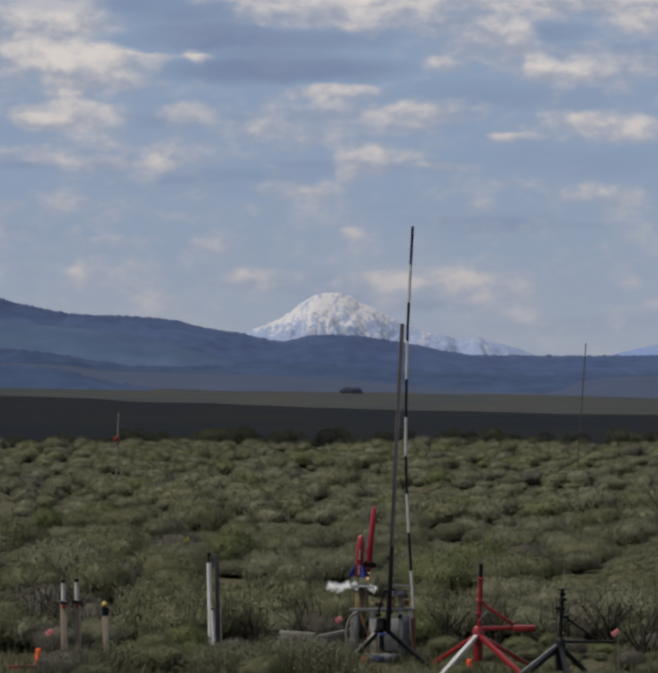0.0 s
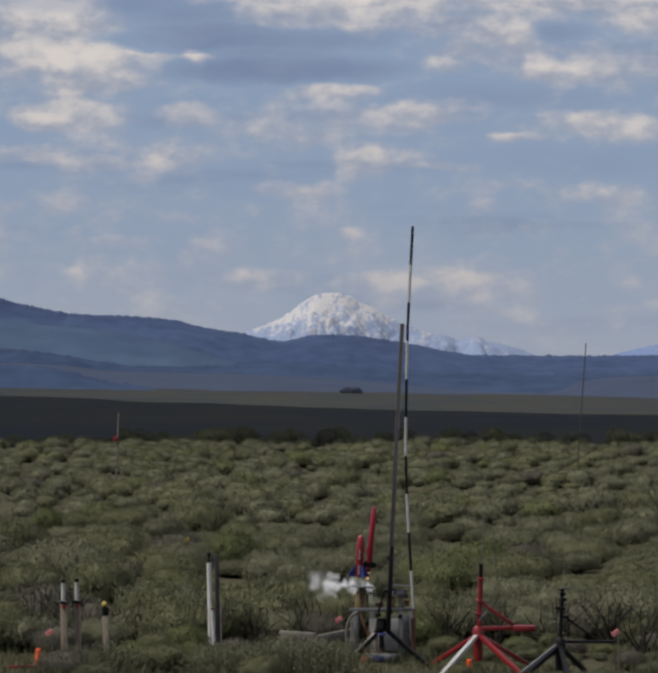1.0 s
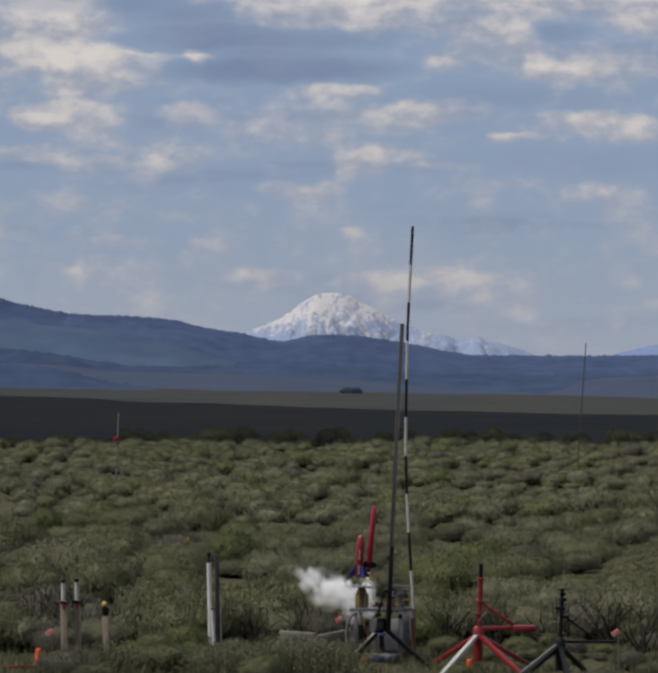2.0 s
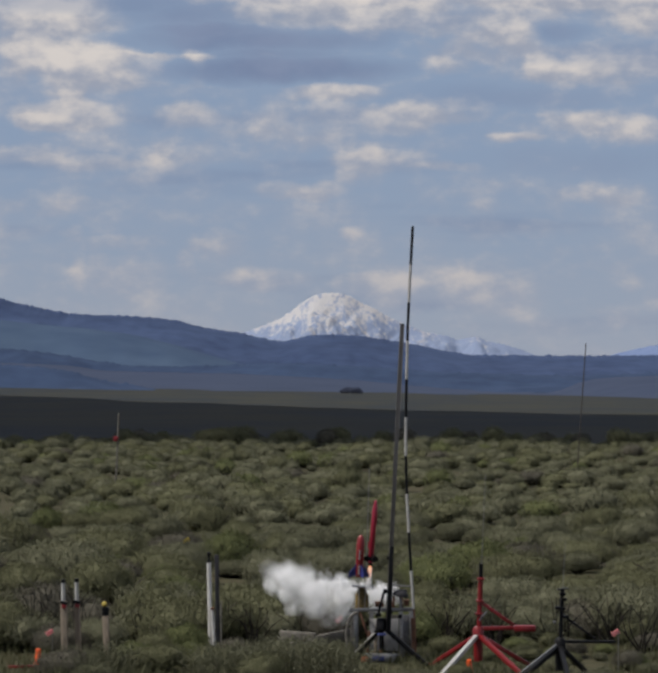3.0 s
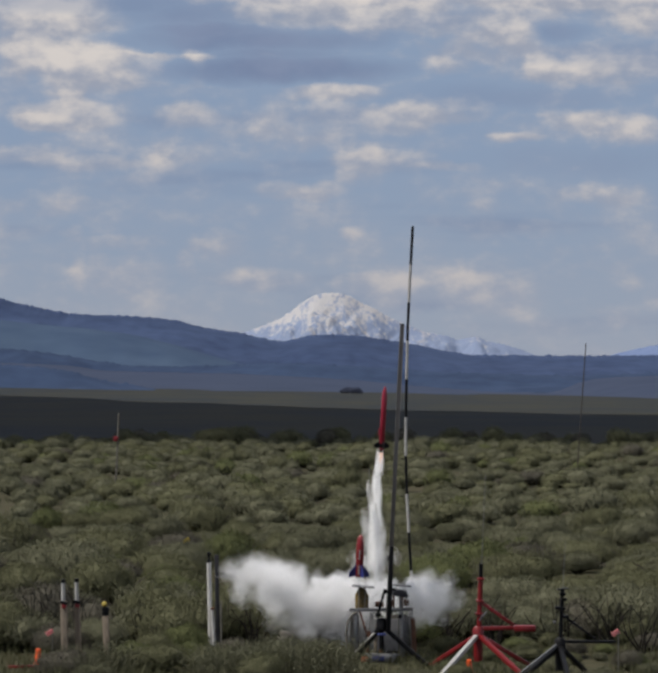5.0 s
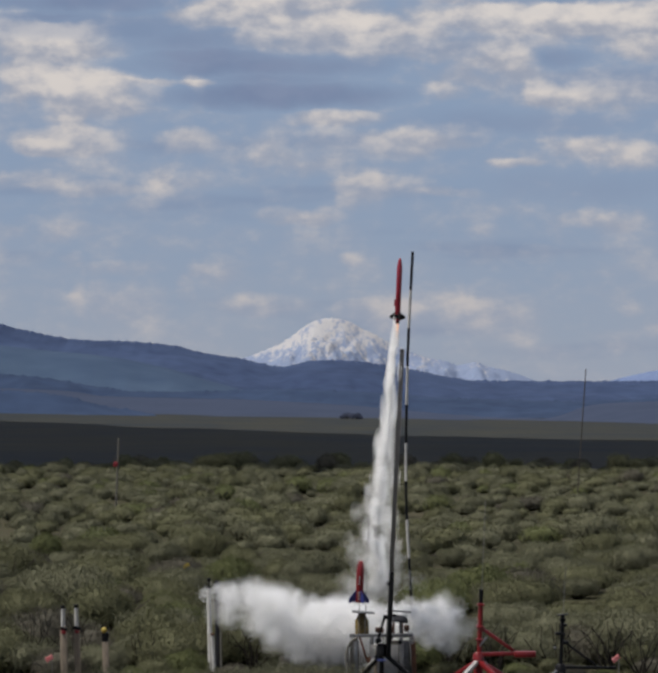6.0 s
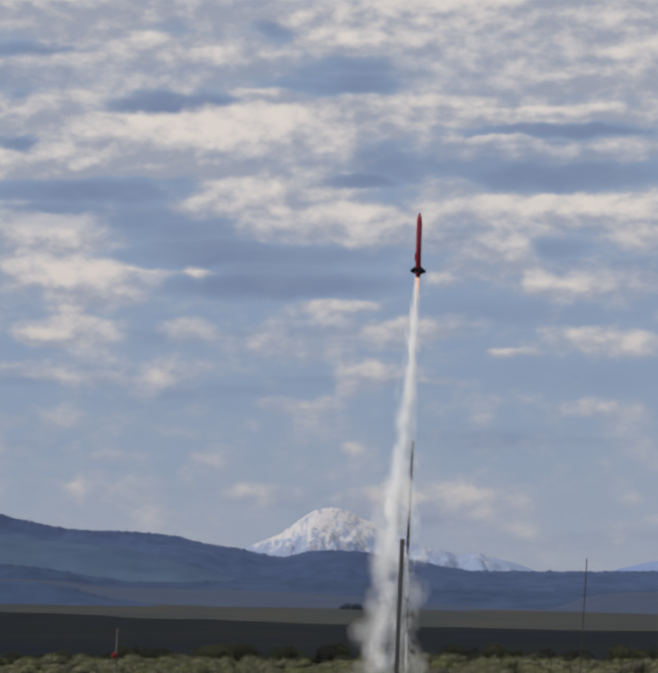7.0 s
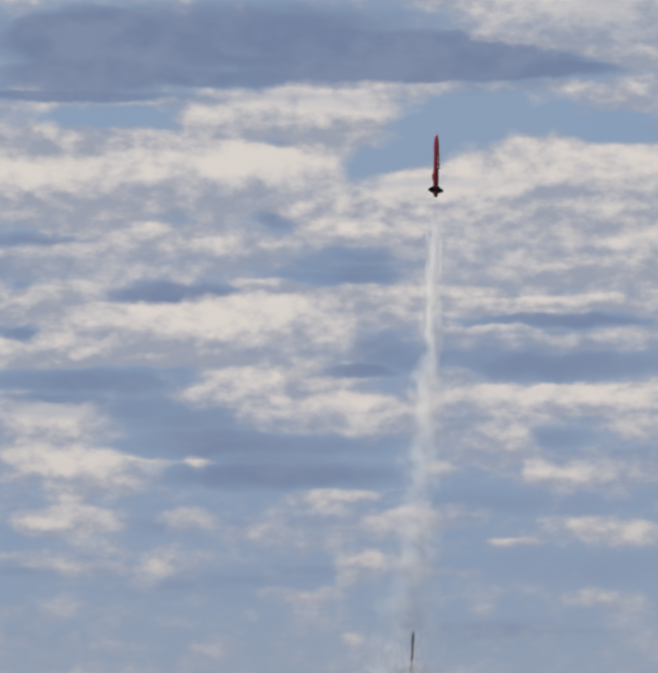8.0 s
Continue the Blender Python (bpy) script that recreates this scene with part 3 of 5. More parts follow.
# ---- the launch rack with its two small rods ----
def launch_rack():
    rack = thing("launch_rack", "grey steel and wood rack for launch rods among sagebrush", "launch pad", (0.20, 15.15, 0))
    inv = V((-0.20, -15.15, 0))
    for name, a, b in (("leg", (0.156, 15.050, 0.288), (0.156, 15.050, 0.009)), ("leg", (0.253, 15.300, 0.267), (0.248, 15.300, 0.002)), ("leg", (0.419, 15.050, 0.288), (0.427, 15.050, 0.014)), ("leg", (0.487, 15.300, 0.267), (0.497, 15.300, 0.008))):
        bm = bmesh.new()
        bar(bm, V(a) + inv, V((b[0], b[1], 0.0)) + inv, 0.024, 0.024)
        part(name, bm, M["steel"], rack)
    for a, b, w in (((0.119, 15.050, 0.296), (0.489, 15.050, 0.301), 0.018), ((0.123, 15.300, 0.274), (0.498, 15.300, 0.274), 0.018), ((0.139, 15.050, 0.039), (0.409, 15.050, 0.034), 0.012)):
        bm = bmesh.new()
        bar(bm, V(a) + inv, V(b) + inv, w, w)
        part("rail", bm, M["steel"], rack)
    bm = bmesh.new()
    bar(bm, V((0.179, 15.050, 0.288)) + inv, V((0.239, 15.050, 0.098)) + inv, 0.012, 0.012)
    part("brace", bm, M["rust"], rack, "rusty diagonal brace")
    bm = bmesh.new()
    bar(bm, V((0.494, 15.200, 0.235)) + inv, V(((0.504, 15.200, 0.008)[0], 15.2, 0)) + inv, 0.026, 0.026)
    part("stake", bm, M["rust"], rack, "rust-brown stake")
    # deflector plates seen nearly edge on
    bm = bmesh.new()
    box(bm, V((0.200, 15.100, 0.429)) + inv, (0.13, 0.12, 0.006), (0, 4, 0))
    part("deflector_plate", bm, M["steel"], rack)
    bm = bmesh.new()
    box(bm, V((0.400, 15.150, 0.380)) + inv, (0.085, 0.05, 0.005), (25, 8, 0))
    part("deflector_plate", bm, M["steel"], rack)
    bm = bmesh.new()
    bar(bm, V((0.348, 15.100, 0.439)) + inv, V((0.481, 15.100, 0.429)) + inv, 0.010, 0.010)
    part("crossbar", bm, M["steel"], rack)
    for a, b, w, mt, lb in (((0.152, 15.320, 0.244), (0.152, 15.320, -0.005), 0.05, "oldwood", "grey weathered side board"), ((0.381, 15.340, 0.243), (0.381, 15.340, -0.007), 0.07, "oldwood", "grey weathered side board"), ((0.453, 15.330, 0.244), (0.453, 15.330, -0.006), 0.05, "steel", "pale grey side board")):
        bm = bmesh.new()
        a, b = V(a) + inv, V((b[0], b[1], 0.0)) + inv
        box(bm, (a + b) / 2, (w, 0.014, (a - b).length), bevel=0.003)
        part("side_board", bm, M[mt], rack, lb)
    for a, size, mt, lb in (((0.297, 15.200, 0.316), (0.05, 0.05, 0.03), "rust", "rust-brown clamp block"), ((0.368, 15.200, 0.321), (0.035, 0.04, 0.04), "rust", "rust-brown clamp block"), ((0.456, 15.200, 0.326), (0.03, 0.04, 0.035), "rust", "rust-brown clamp block"), ((0.378, 15.200, 0.396), (0.04, 0.03, 0.03), "black", "black clip block"), ((0.434, 15.200, 0.386), (0.05, 0.03, 0.035), "black", "black clip block")):
        bm = bmesh.new()
        box(bm, V(a) + inv, size, bevel=0.005)
        part("clamp_block", bm, M[mt], rack, lb)
    # posts that carry the plates
    bm = bmesh.new()
    lathe(bm, [(0.036, 0), (0.040, 0.01), (0.040, 0.085), (0.034, 0.095), (0.022, 0.118), (0.022, 0.132), (0.010, 0.136)], 18)
    bmesh.ops.translate(bm, verts=bm.verts, vec=V((0.192, 15.120, 0.292)) + inv)
    part("rod_holder", bm, M["ochre"], rack, "scorched ochre cardboard cylinder")
    for x in (0.38, 0.43):
        bm = bmesh.new()
        tube(bm, V((x, 15.15, 0.296)) + inv, V((x, 15.15, 0.385)) + inv, 0.006)
        part("post", bm, M["rust"], rack)
    bm = bmesh.new()
    lathe(bm, [(0.004, -0.012), (0.012, -0.012), (0.014, 0), (0.012, 0.012), (0.004, 0.012)], 14)
    bmesh.ops.rotate(bm, verts=bm.verts, matrix=Matrix.Rotation(radians(90), 3, "X"))
    bmesh.ops.translate(bm, verts=bm.verts, vec=V((0.413, 15.000, 0.263)) + inv)
    part("knob", bm, M["black"], rack)
    # a hooded deflector on its own post, a bent hoop at one corner, a pale sheet behind the legs
    bm = bmesh.new()
    lathe(bm, [(0.046, 0.0), (0.047, 0.006), (0.040, 0.022), (0.026, 0.033), (0.010, 0.037)], 18)
    bmesh.ops.rotate(bm, verts=bm.verts, matrix=Matrix.Rotation(radians(12), 3, "Y"))
    bmesh.ops.translate(bm, verts=bm.verts, vec=V((0.416, 15.06, 0.376)) + inv)
    part("deflector_hood", bm, M["slate"], rack, "dark domed blast deflector")
    bm = bmesh.new()
    tube(bm, V((0.418, 15.06, 0.29)) + inv, V((0.416, 15.06, 0.385)) + inv, 0.008, seg=10)
    part("hood_post", bm, M["steel"], rack)
    hoop = [(0.135, 15.02, 0.0), (0.108, 15.02, 0.08), (0.100, 15.02, 0.16), (0.110, 15.02, 0.23), (0.135, 15.02, 0.27), (0.165, 15.02, 0.285)]
    bm = bmesh.new()
    for a, b in zip(hoop, hoop[1:]):
        tube(bm, V(a) + inv, V(b) + inv, 0.008, seg=10)
    part("hoop", bm, M["oldwood"], rack, "bent grey corner hoop")
    bm = bmesh.new()
    box(bm, V((0.325, 15.27, 0.13)) + inv, (0.17, 0.006, 0.19), (4, 0, 0), 0.002)
    part("back_sheet", bm, M["white"], rack, "pale dented metal sheet")
    for x, h in ((0.225, 0.16), (0.27, 0.20), (0.30, 0.12)):
        bm = bmesh.new()
        bar(bm, V((x, 15.18, 0.0)) + inv, V((x + 0.012, 15.18, h)) + inv, 0.018, 0.018)
        part("offcut", bm, M["rust"] if h < 0.18 else M["wood"], rack, "short wooden offcut under the rack")
    # thin wire guides up which the rockets slide
    bm = bmesh.new()
    tube(bm, V((0.208, 15.000, 0.303)) + inv, V((0.236, 15.000, 1.125)) + inv, 0.0022, seg=6)
    part("launch_rod", bm, M["steel"], rack, "thin steel launch rod")
    bm = bmesh.new()
    tube(bm, V((0.170, 14.930, 0.309)) + inv, V((0.180, 14.930, 0.606)) + inv, 0.0022, seg=6)
    part("launch_rod", bm, M["steel"], rack, "thin steel launch rod")
    return rack


launch_rack()


def crate():
    c = thing("equipment_crate", "small blue and grey crate under the launch rack", "crate", (0.30, 15.0, 0))
    bm = bmesh.new()
    box(bm, (0, 0, 0.022), (0.18, 0.12, 0.044), bevel=0.006)
    part("tray", bm, M["steel"], c)
    bm = bmesh.new()
    box(bm, (-0.015, -0.062, 0.025), (0.07, 0.03, 0.03), bevel=0.005)
    part("bin", bm, M["bluefilm"], c, "blue plastic bin")
    bm = bmesh.new()
    box(bm, (-0.095, -0.075, 0.022), (0.035, 0.02, 0.03), bevel=0.004)
    part("box", bm, M["orange"], c, "orange plastic box")


crate()


# ---- tripods ----
def tripod(name, label, hub, feet, mat, leg_r, sun_tone=None):
    """A hub with a stub under it and legs down to the ground; returns the thing and the shift into its space."""
    hub = V(hub)
    base = V((hub.x, hub.y, 0))
    t = thing(name, label, "launch pad", base)
    bm = bmesh.new()
    lathe(bm, [(leg_r * 1.6, -0.03), (leg_r * 2.4, -0.02), (leg_r * 2.4, 0.03), (leg_r * 1.6, 0.045)], 18)
    bmesh.ops.translate(bm, verts=bm.verts, vec=hub - base)
    part("hub", bm, mat, t)
    for i, f in enumerate(feet):
        f = V((f[0], f[1], 0.004))
        bm = bmesh.new()
        bar(bm, hub - base + (f - hub).normalized() * leg_r, f - base, leg_r * 2, leg_r * 2, bevel=leg_r * 0.5)
        # the first leg can take a pale material: sunlight painted as its colour
        leg = part("leg", bm, sun_tone if sun_tone and i == 0 else mat, t, "pale leg, sunlight painted into its colour" if sun_tone and i == 0 else "")
        bm = bmesh.new()
        box(bm, f - base + V((0, 0, 0.004)), (leg_r * 2.6, leg_r * 2.6, 0.012), bevel=0.003)
        part("foot", bm, M["black"], leg)
    return t, base


def rail_pad():
    t, o = tripod("rail_launch_pad", "black steel tripod launch pad with a tall aluminium rail", (0.302, 14.800, 0.227),
                  [(0.149, 15.050, 0.034), (0.563, 14.750, 0.001), (0.314, 15.300, 0.030)], M["blacksteel"], 0.013)
    # the slotted rail: four corner bars round a core, end cap
    a, b = V((0.336, 14.800, 0.241)) - o, V((0.421, 14.800, 1.953)) - o
    bm = bmesh.new()
    bar(bm, a, b, 0.017, 0.017, 0.001)
    ax = (b - a).normalized()
    sx = V((1, 0, 0)) - ax * ax.x
    sy = ax.cross(sx)
    for i in (-1, 1):
        for j in (-1, 1):
            s = (sx * i + sy * j) * 0.0088
            bar(bm, a + s, b + s, 0.0076, 0.0076, 0.001)
    rail = part("launch_rail", bm, M["alu"], t, "tall dull aluminium slotted rail")
    bm = bmesh.new()
    bar(bm, b, b + ax * 0.006, 0.026, 0.026)
    part("end_cap", bm, M["black"], rail)
    bm = bmesh.new()
    bar(bm, V((0.340, 14.765, 0.200)) - o, V((0.360, 14.765, 0.686)) - o, 0.040, 0.026, 0.004)
    part("rail_clamp", bm, M["blacksteel"], t, "black steel rail support")
    bm = bmesh.new()
    bar(bm, V((0.275, 14.800, 0.271)) - o, V((0.321, 14.800, 0.438)) - o, 0.014, 0.014)
    part("tilt_strut", bm, M["blacksteel"], t)
    for p in ((0.326, 14.780, 0.425), (0.282, 14.780, 0.292), (0.348, 14.780, 0.616), (0.348, 14.780, 0.309)):
        bm = bmesh.new()
        box(bm, V(p) - o, (0.034, 0.034, 0.022), bevel=0.004)
        part("clamp_block", bm, M["black"], t)
    bm = bmesh.new()
    lathe(bm, [(0.012, -0.10), (0.014, -0.09), (0.014, 0.0)], 14)
    bmesh.ops.translate(bm, verts=bm.verts, vec=V((0.302, 14.800, 0.197)) - o)
    part("stub_post", bm, M["black"], t)
    # white strip added on the sunward leg as its highlight
    bm = bmesh.new()
    bar(bm, V((0.260, 14.790, 0.186)) - o, V((0.153, 15.000, 0.056)) - o, 0.010, 0.010)
    part("leg_highlight", bm, M["white"], t, "bright strip along one leg, a painted sun highlight")
    bm = bmesh.new()
    box(bm, V((0.300, 14.700, 0.187)) - o, (0.05, 0.008, 0.014), bevel=0.003)
    part("plate", bm, M["bluefilm"], t, "small blue plate")


rail_pad()


def red_pad():
    t, o = tripod("red_launch_pad", "red enamelled steel tripod launch pad with a side arm", (0.838, 14.500, 0.206),
                  [(0.599, 14.100, -0.006), (0.580, 14.750, -0.006), (1.170, 14.550, -0.025), (1.075, 14.100, -0.041)], M["redsteel"], 0.013, M["white"])
    bm = bmesh.new()
    tube(bm, V((0.838, 14.500, 0.057)) - o, V((0.838, 14.500, 0.238)) - o, 0.026, seg=16)
    part("drop_post", bm, M["redsteel"], t)
    bm = bmesh.new()
    tube(bm, V((0.843, 14.500, 0.226)) - o, V((0.853, 14.500, 0.527)) - o, 0.014, seg=14)
    part("mast", bm, M["redsteel"], t)
    bm = bmesh.new()
    tube(bm, V((0.853, 14.500, 0.524)) - o, V((0.855, 14.500, 0.604)) - o, 0.012, seg=14)
    part("mast_tip", bm, M["black"], t, "black mast tip")
    for p in ((0.853, 14.500, 0.517), (0.848, 14.500, 0.394), (0.845, 14.500, 0.322)):
        bm = bmesh.new()
        box(bm, V(p) - o, (0.042, 0.042, 0.014), bevel=0.004)
        part("collar", bm, M["redsteel"], t)
    bm = bmesh.new()
    bar(bm, V((0.828, 14.500, 0.240)) - o, V((1.161, 14.500, 0.245)) - o, 0.022, 0.022)
    part("arm", bm, M["redsteel"], t)
    bm = bmesh.new()
    box(bm, V((1.099, 14.500, 0.240)) - o, (0.12, 0.05, 0.034), bevel=0.005)
    part("weight", bm, M["redsteel"], t)
    bm = bmesh.new()
    bar(bm, V((0.853, 14.500, 0.389)) - o, V((1.036, 14.500, 0.259)) - o, 0.020, 0.020)
    part("strut", bm, M["redsteel"], t)
    bm = bmesh.new()
    bar(bm, V((0.842, 14.450, 0.288)) - o, V((0.883, 14.450, 0.341)) - o, 0.010, 0.010)
    part("bracket", bm, M["steel"], t, "bare steel bracket")
    bm = bmesh.new()
    bar(bm, V((0.961, 14.400, 0.080)) - o, V((1.102, 14.300, -0.017)) - o, 0.012, 0.012)
    part("brace", bm, M["redsteel"], t)
    bm = bmesh.new()
    tube(bm, V((0.858, 14.500, 0.596)) - o, V((0.880, 14.500, 1.105)) - o, 0.0016, seg=6)
    part("launch_rod", bm, M["steel"], t, "thin steel launch rod")


red_pad()


def black_pad():
    t, o = tripod("black_launch_pad", "black steel tripod launch pad with a folded side arm", (1.272, 14.200, 0.171),
                  [(1.017, 13.950, 0.011), (1.435, 14.350, 0.025), (1.274, 13.600, -0.028)], M["blacksteel"], 0.013)
    # steel strip added to give this leg its sun highlight
    bm = bmesh.new()
    bar(bm, V((1.247, 14.160, 0.180)) - o, V((1.023, 13.930, 0.044)) - o, 0.012, 0.012)
    part("leg_highlight", bm, M["steel"], t, "bright steel strip along one leg, standing in for a sun highlight")
    bm = bmesh.new()
    tube(bm, V((1.269, 14.200, 0.018)) - o, V((1.272, 14.200, 0.195)) - o, 0.026, seg=16)
    part("drop_post", bm, M["blacksteel"], t)
    bm = bmesh.new()
    tube(bm, V((1.272, 14.200, 0.183)) - o, V((1.286, 14.200, 0.485)) - o, 0.011, seg=12)
    part("mast", bm, M["blacksteel"], t)
    for p in ((1.286, 14.200, 0.457), (1.282, 14.200, 0.377), (1.303, 14.200, 0.332), (1.291, 14.200, 0.428), (1.260, 14.200, 0.381)):
        bm = bmesh.new()
        box(bm, V(p) - o, (0.034, 0.034, 0.018), bevel=0.004)
        part("clamp_block", bm, M["black"], t)
    bm = bmesh.new()
    bar(bm, V((1.241, 14.200, 0.197)) - o, V((1.581, 14.200, 0.193)) - o, 0.016, 0.016)
    part("arm", bm, M["blacksteel"], t)
    bm = bmesh.new()
    bar(bm, V((1.296, 14.200, 0.334)) - o, V((1.468, 14.200, 0.207)) - o, 0.013, 0.013)
    part("strut", bm, M["blacksteel"], t)
    bm = bmesh.new()
    box(bm, V((1.284, 14.200, 0.485)) - o, (0.06, 0.05, 0.005), (0, -6, 0))
    part("deflector_plate", bm, M["blacksteel"], t)
    bm = bmesh.new()
    box(bm, V((1.237, 14.150, 0.308)) - o, (0.014, 0.014, 0.014), bevel=0.003)
    part("knob", bm, M["steel"], t, "bright steel knob")
    bm = bmesh.new()
    tube(bm, V((1.286, 14.200, 0.485)) - o, V((1.303, 14.200, 0.749)) - o, 0.0016, seg=6)
    part("launch_rod", bm, M["steel"], t, "thin steel launch rod")


black_pad()


# ---- the tall banded pole behind the rail ----
def banded_pole():
    foot = V((0.504, 15.500, 0.054))
    foot.z = 0
    t = thing("banded_pole", "tall thin bowed pole with black and white bands", "pole", foot)
    ys = [2.5636 - 0.2302 * i for i in range(11)]
    zs = np.array([0.08, 0.30, 0.60, 0.92, 1.20, 1.50, 1.96, 2.24, 2.57])
    xs = np.array([0.520, 0.505, 0.487, 0.469, 0.461, 0.464, 0.474, 0.487, 0.505])

    def px(z):
        return float(np.interp(z, zs, xs))
    for i in range(10):
        hi, lo = ys[i], ys[i + 1]
        bm = bmesh.new()
        n = 3
        for k in range(n):
            za, zb = lo + (hi - lo) * k / n, lo + (hi - lo) * (k + 1) / n
            tube(bm, (px(za) - foot.x, 0, za), (px(zb) - foot.x, 0, zb + 0.001), 0.0085, seg=10)
        dark = i % 2 == 0
        part("band", bm, M["black"] if dark else M["white"], t, "black band" if dark else "white band")
    bm = bmesh.new()
    tube(bm, (px(0) - foot.x, 0, -0.05), (px(ys[10]) - foot.x, 0, ys[10]), 0.010, seg=10)
    part("stake", bm, M["rust"], t, "rust-brown ground stake")


banded_pole()


# ---- rockets (axis z; origin at the fins) ----
def red_rocket():
    t = thing("flying_model_rocket", "slim glossy red model rocket with black fins in flight", "rocket")
    bm = bmesh.new()
    lathe(bm, [(0.0135, -0.026), (0.0160, -0.022), (0.0160, 0.252)], 22)
    part("body_tube", bm, M["pinkred"], t)
    bm = bmesh.new()
    lathe(bm, [(0.0168, 0.252), (0.0166, 0.270), (0.0150, 0.296), (0.0115, 0.320), (0.0065, 0.338), (0.0012, 0.346)], 22)
    part("nose_cone", bm, M["pinkred"], t, "pointed red nose cone")
    for i in range(4):
        bm = bmesh.new()
        prof = [(0.0155, 0.026), (0.036, 0.012), (0.047, 0.006), (0.048, -0.008), (0.036, -0.013), (0.0155, -0.020)]
        lo = [bm.verts.new((r, -0.0025, z)) for r, z in prof]
        hi = [bm.verts.new((r, 0.0025, z)) for r, z in prof]
        bm.faces.new(lo), bm.faces.new(hi[::-1])
        for k in range(len(prof)):
            q = (k + 1) % len(prof)
            bm.faces.new((lo[k], hi[k], hi[q], lo[q]))
        bmesh.ops.rotate(bm, verts=bm.verts, matrix=Matrix.Rotation(radians(90 * i + 20), 3, "Z"))
        part("fin", bm, M["black"], t, "black fin")
    bm = bmesh.new()
    lathe(bm, [(0.0100, -0.040), (0.0125, -0.040), (0.0125, -0.020), (0.0160, -0.014), (0.0168, 0.012)], 18)
    part("motor_mount", bm, M["black"], t, "black motor mount")
    bm = bmesh.new()
    tube(bm, (-0.019, -0.004, 0.06), (-0.019, -0.004, 0.10), 0.004, seg=8)
    part("launch_lug", bm, M["pinkred"], t)
    bm = bmesh.new()
    lathe(bm, [(0.0068, -0.040), (0.0080, -0.055), (0.0066, -0.085), (0.003, -0.115)], 12)
    return t, part("motor_flame", bm, M["flame"], t, "short orange motor flame")


def blue_finned_rocket():
    o = V((0.173, 14.930, 0.497))
    t = thing("waiting_model_rocket", "stubby red model rocket with blue fins on its rod", "rocket", o)
    t.rotation_euler = (0, radians(3), 0)
    bm = bmesh.new()
    lathe(bm, [(0.020, 0.0), (0.0225, 0.004), (0.0225, 0.165)], 22)
    part("body_tube", bm, M["red"], t)
    bm = bmesh.new()
    lathe(bm, [(0.0232, 0.165), (0.0232, 0.185), (0.0215, 0.208), (0.017, 0.228), (0.010, 0.240), (0.003, 0.244)], 22)
    part("nose_cone", bm, M["red"], t, "rounded red nose cone")
    bm = bmesh.new()
    lathe(bm, [(0.0229, 0.145), (0.0233, 0.147), (0.0233, 0.158), (0.0229, 0.160)], 22)
    part("band", bm, M["red"], t)
    for i in range(4):
        bm = bmesh.new()
        prof = [(0.021, 0.075), (0.045, 0.045), (0.065, 0.020), (0.065, -0.004), (0.050, 0.0), (0.021, 0.008)]
        lo = [bm.verts.new((r, -0.0025, z)) for r, z in prof]
        hi = [bm.verts.new((r, 0.0025, z)) for r, z in prof]
        bm.faces.new(lo), bm.faces.new(hi[::-1])
        for k in range(len(prof)):
            q = (k + 1) % len(prof)
            bm.faces.new((lo[k], hi[k], hi[q], lo[q]))
        bmesh.ops.rotate(bm, verts=bm.verts, matrix=Matrix.Rotation(radians(90 * i + 25), 3, "Z"))
        part("fin", bm, M["blue"], t, "dark blue fin")
    # unreadable upright lettering: pale bars down the side
    for k, (z, w, h) in enumerate(((0.150, 0.013, 0.010), (0.136, 0.015, 0.010), (0.122, 0.012, 0.010), (0.108, 0.015, 0.010), (0.058, 0.016, 0.014), (0.040, 0.014, 0.012), (0.022, 0.016, 0.012))):
        bm = bmesh.new()
        box(bm, (-0.003, -0.0222, z), (w * 0.75, 0.003, h * 0.8), bevel=0.0006)
        part("lettering_bar", bm, M["white"], t, "pale lettering bar")


ROCKET, FLAME = red_rocket()
blue_finned_rocket()


# ---- posts, stakes, flags, clutter ----
def post(name, label, mat, foot, top, r, square=False, cap=None, cap_h=0.03):
    f, p = V(foot), V(top)
    base = V((f.x, f.y, ground_z(f.x, f.y)))
    t = thing(name, label, name.split("_")[-1], base)
    bm = bmesh.new()
    if square:
        bar(bm, V((0, 0, -0.05)), p - base, r * 2, r * 2, 0.004)
    else:
        tube(bm, (0, 0, -0.05), p - base, r, seg=14)
    part("shaft", bm, mat, t)
    if cap:
        bm = bmesh.new()
        u = (p - base).normalized()
        tube(bm, p - base, p - base + u * cap_h, r * 1.15, seg=12)
        part("cap", bm, cap, t, "dark cap" if cap is M["black"] else "")
    return t, base


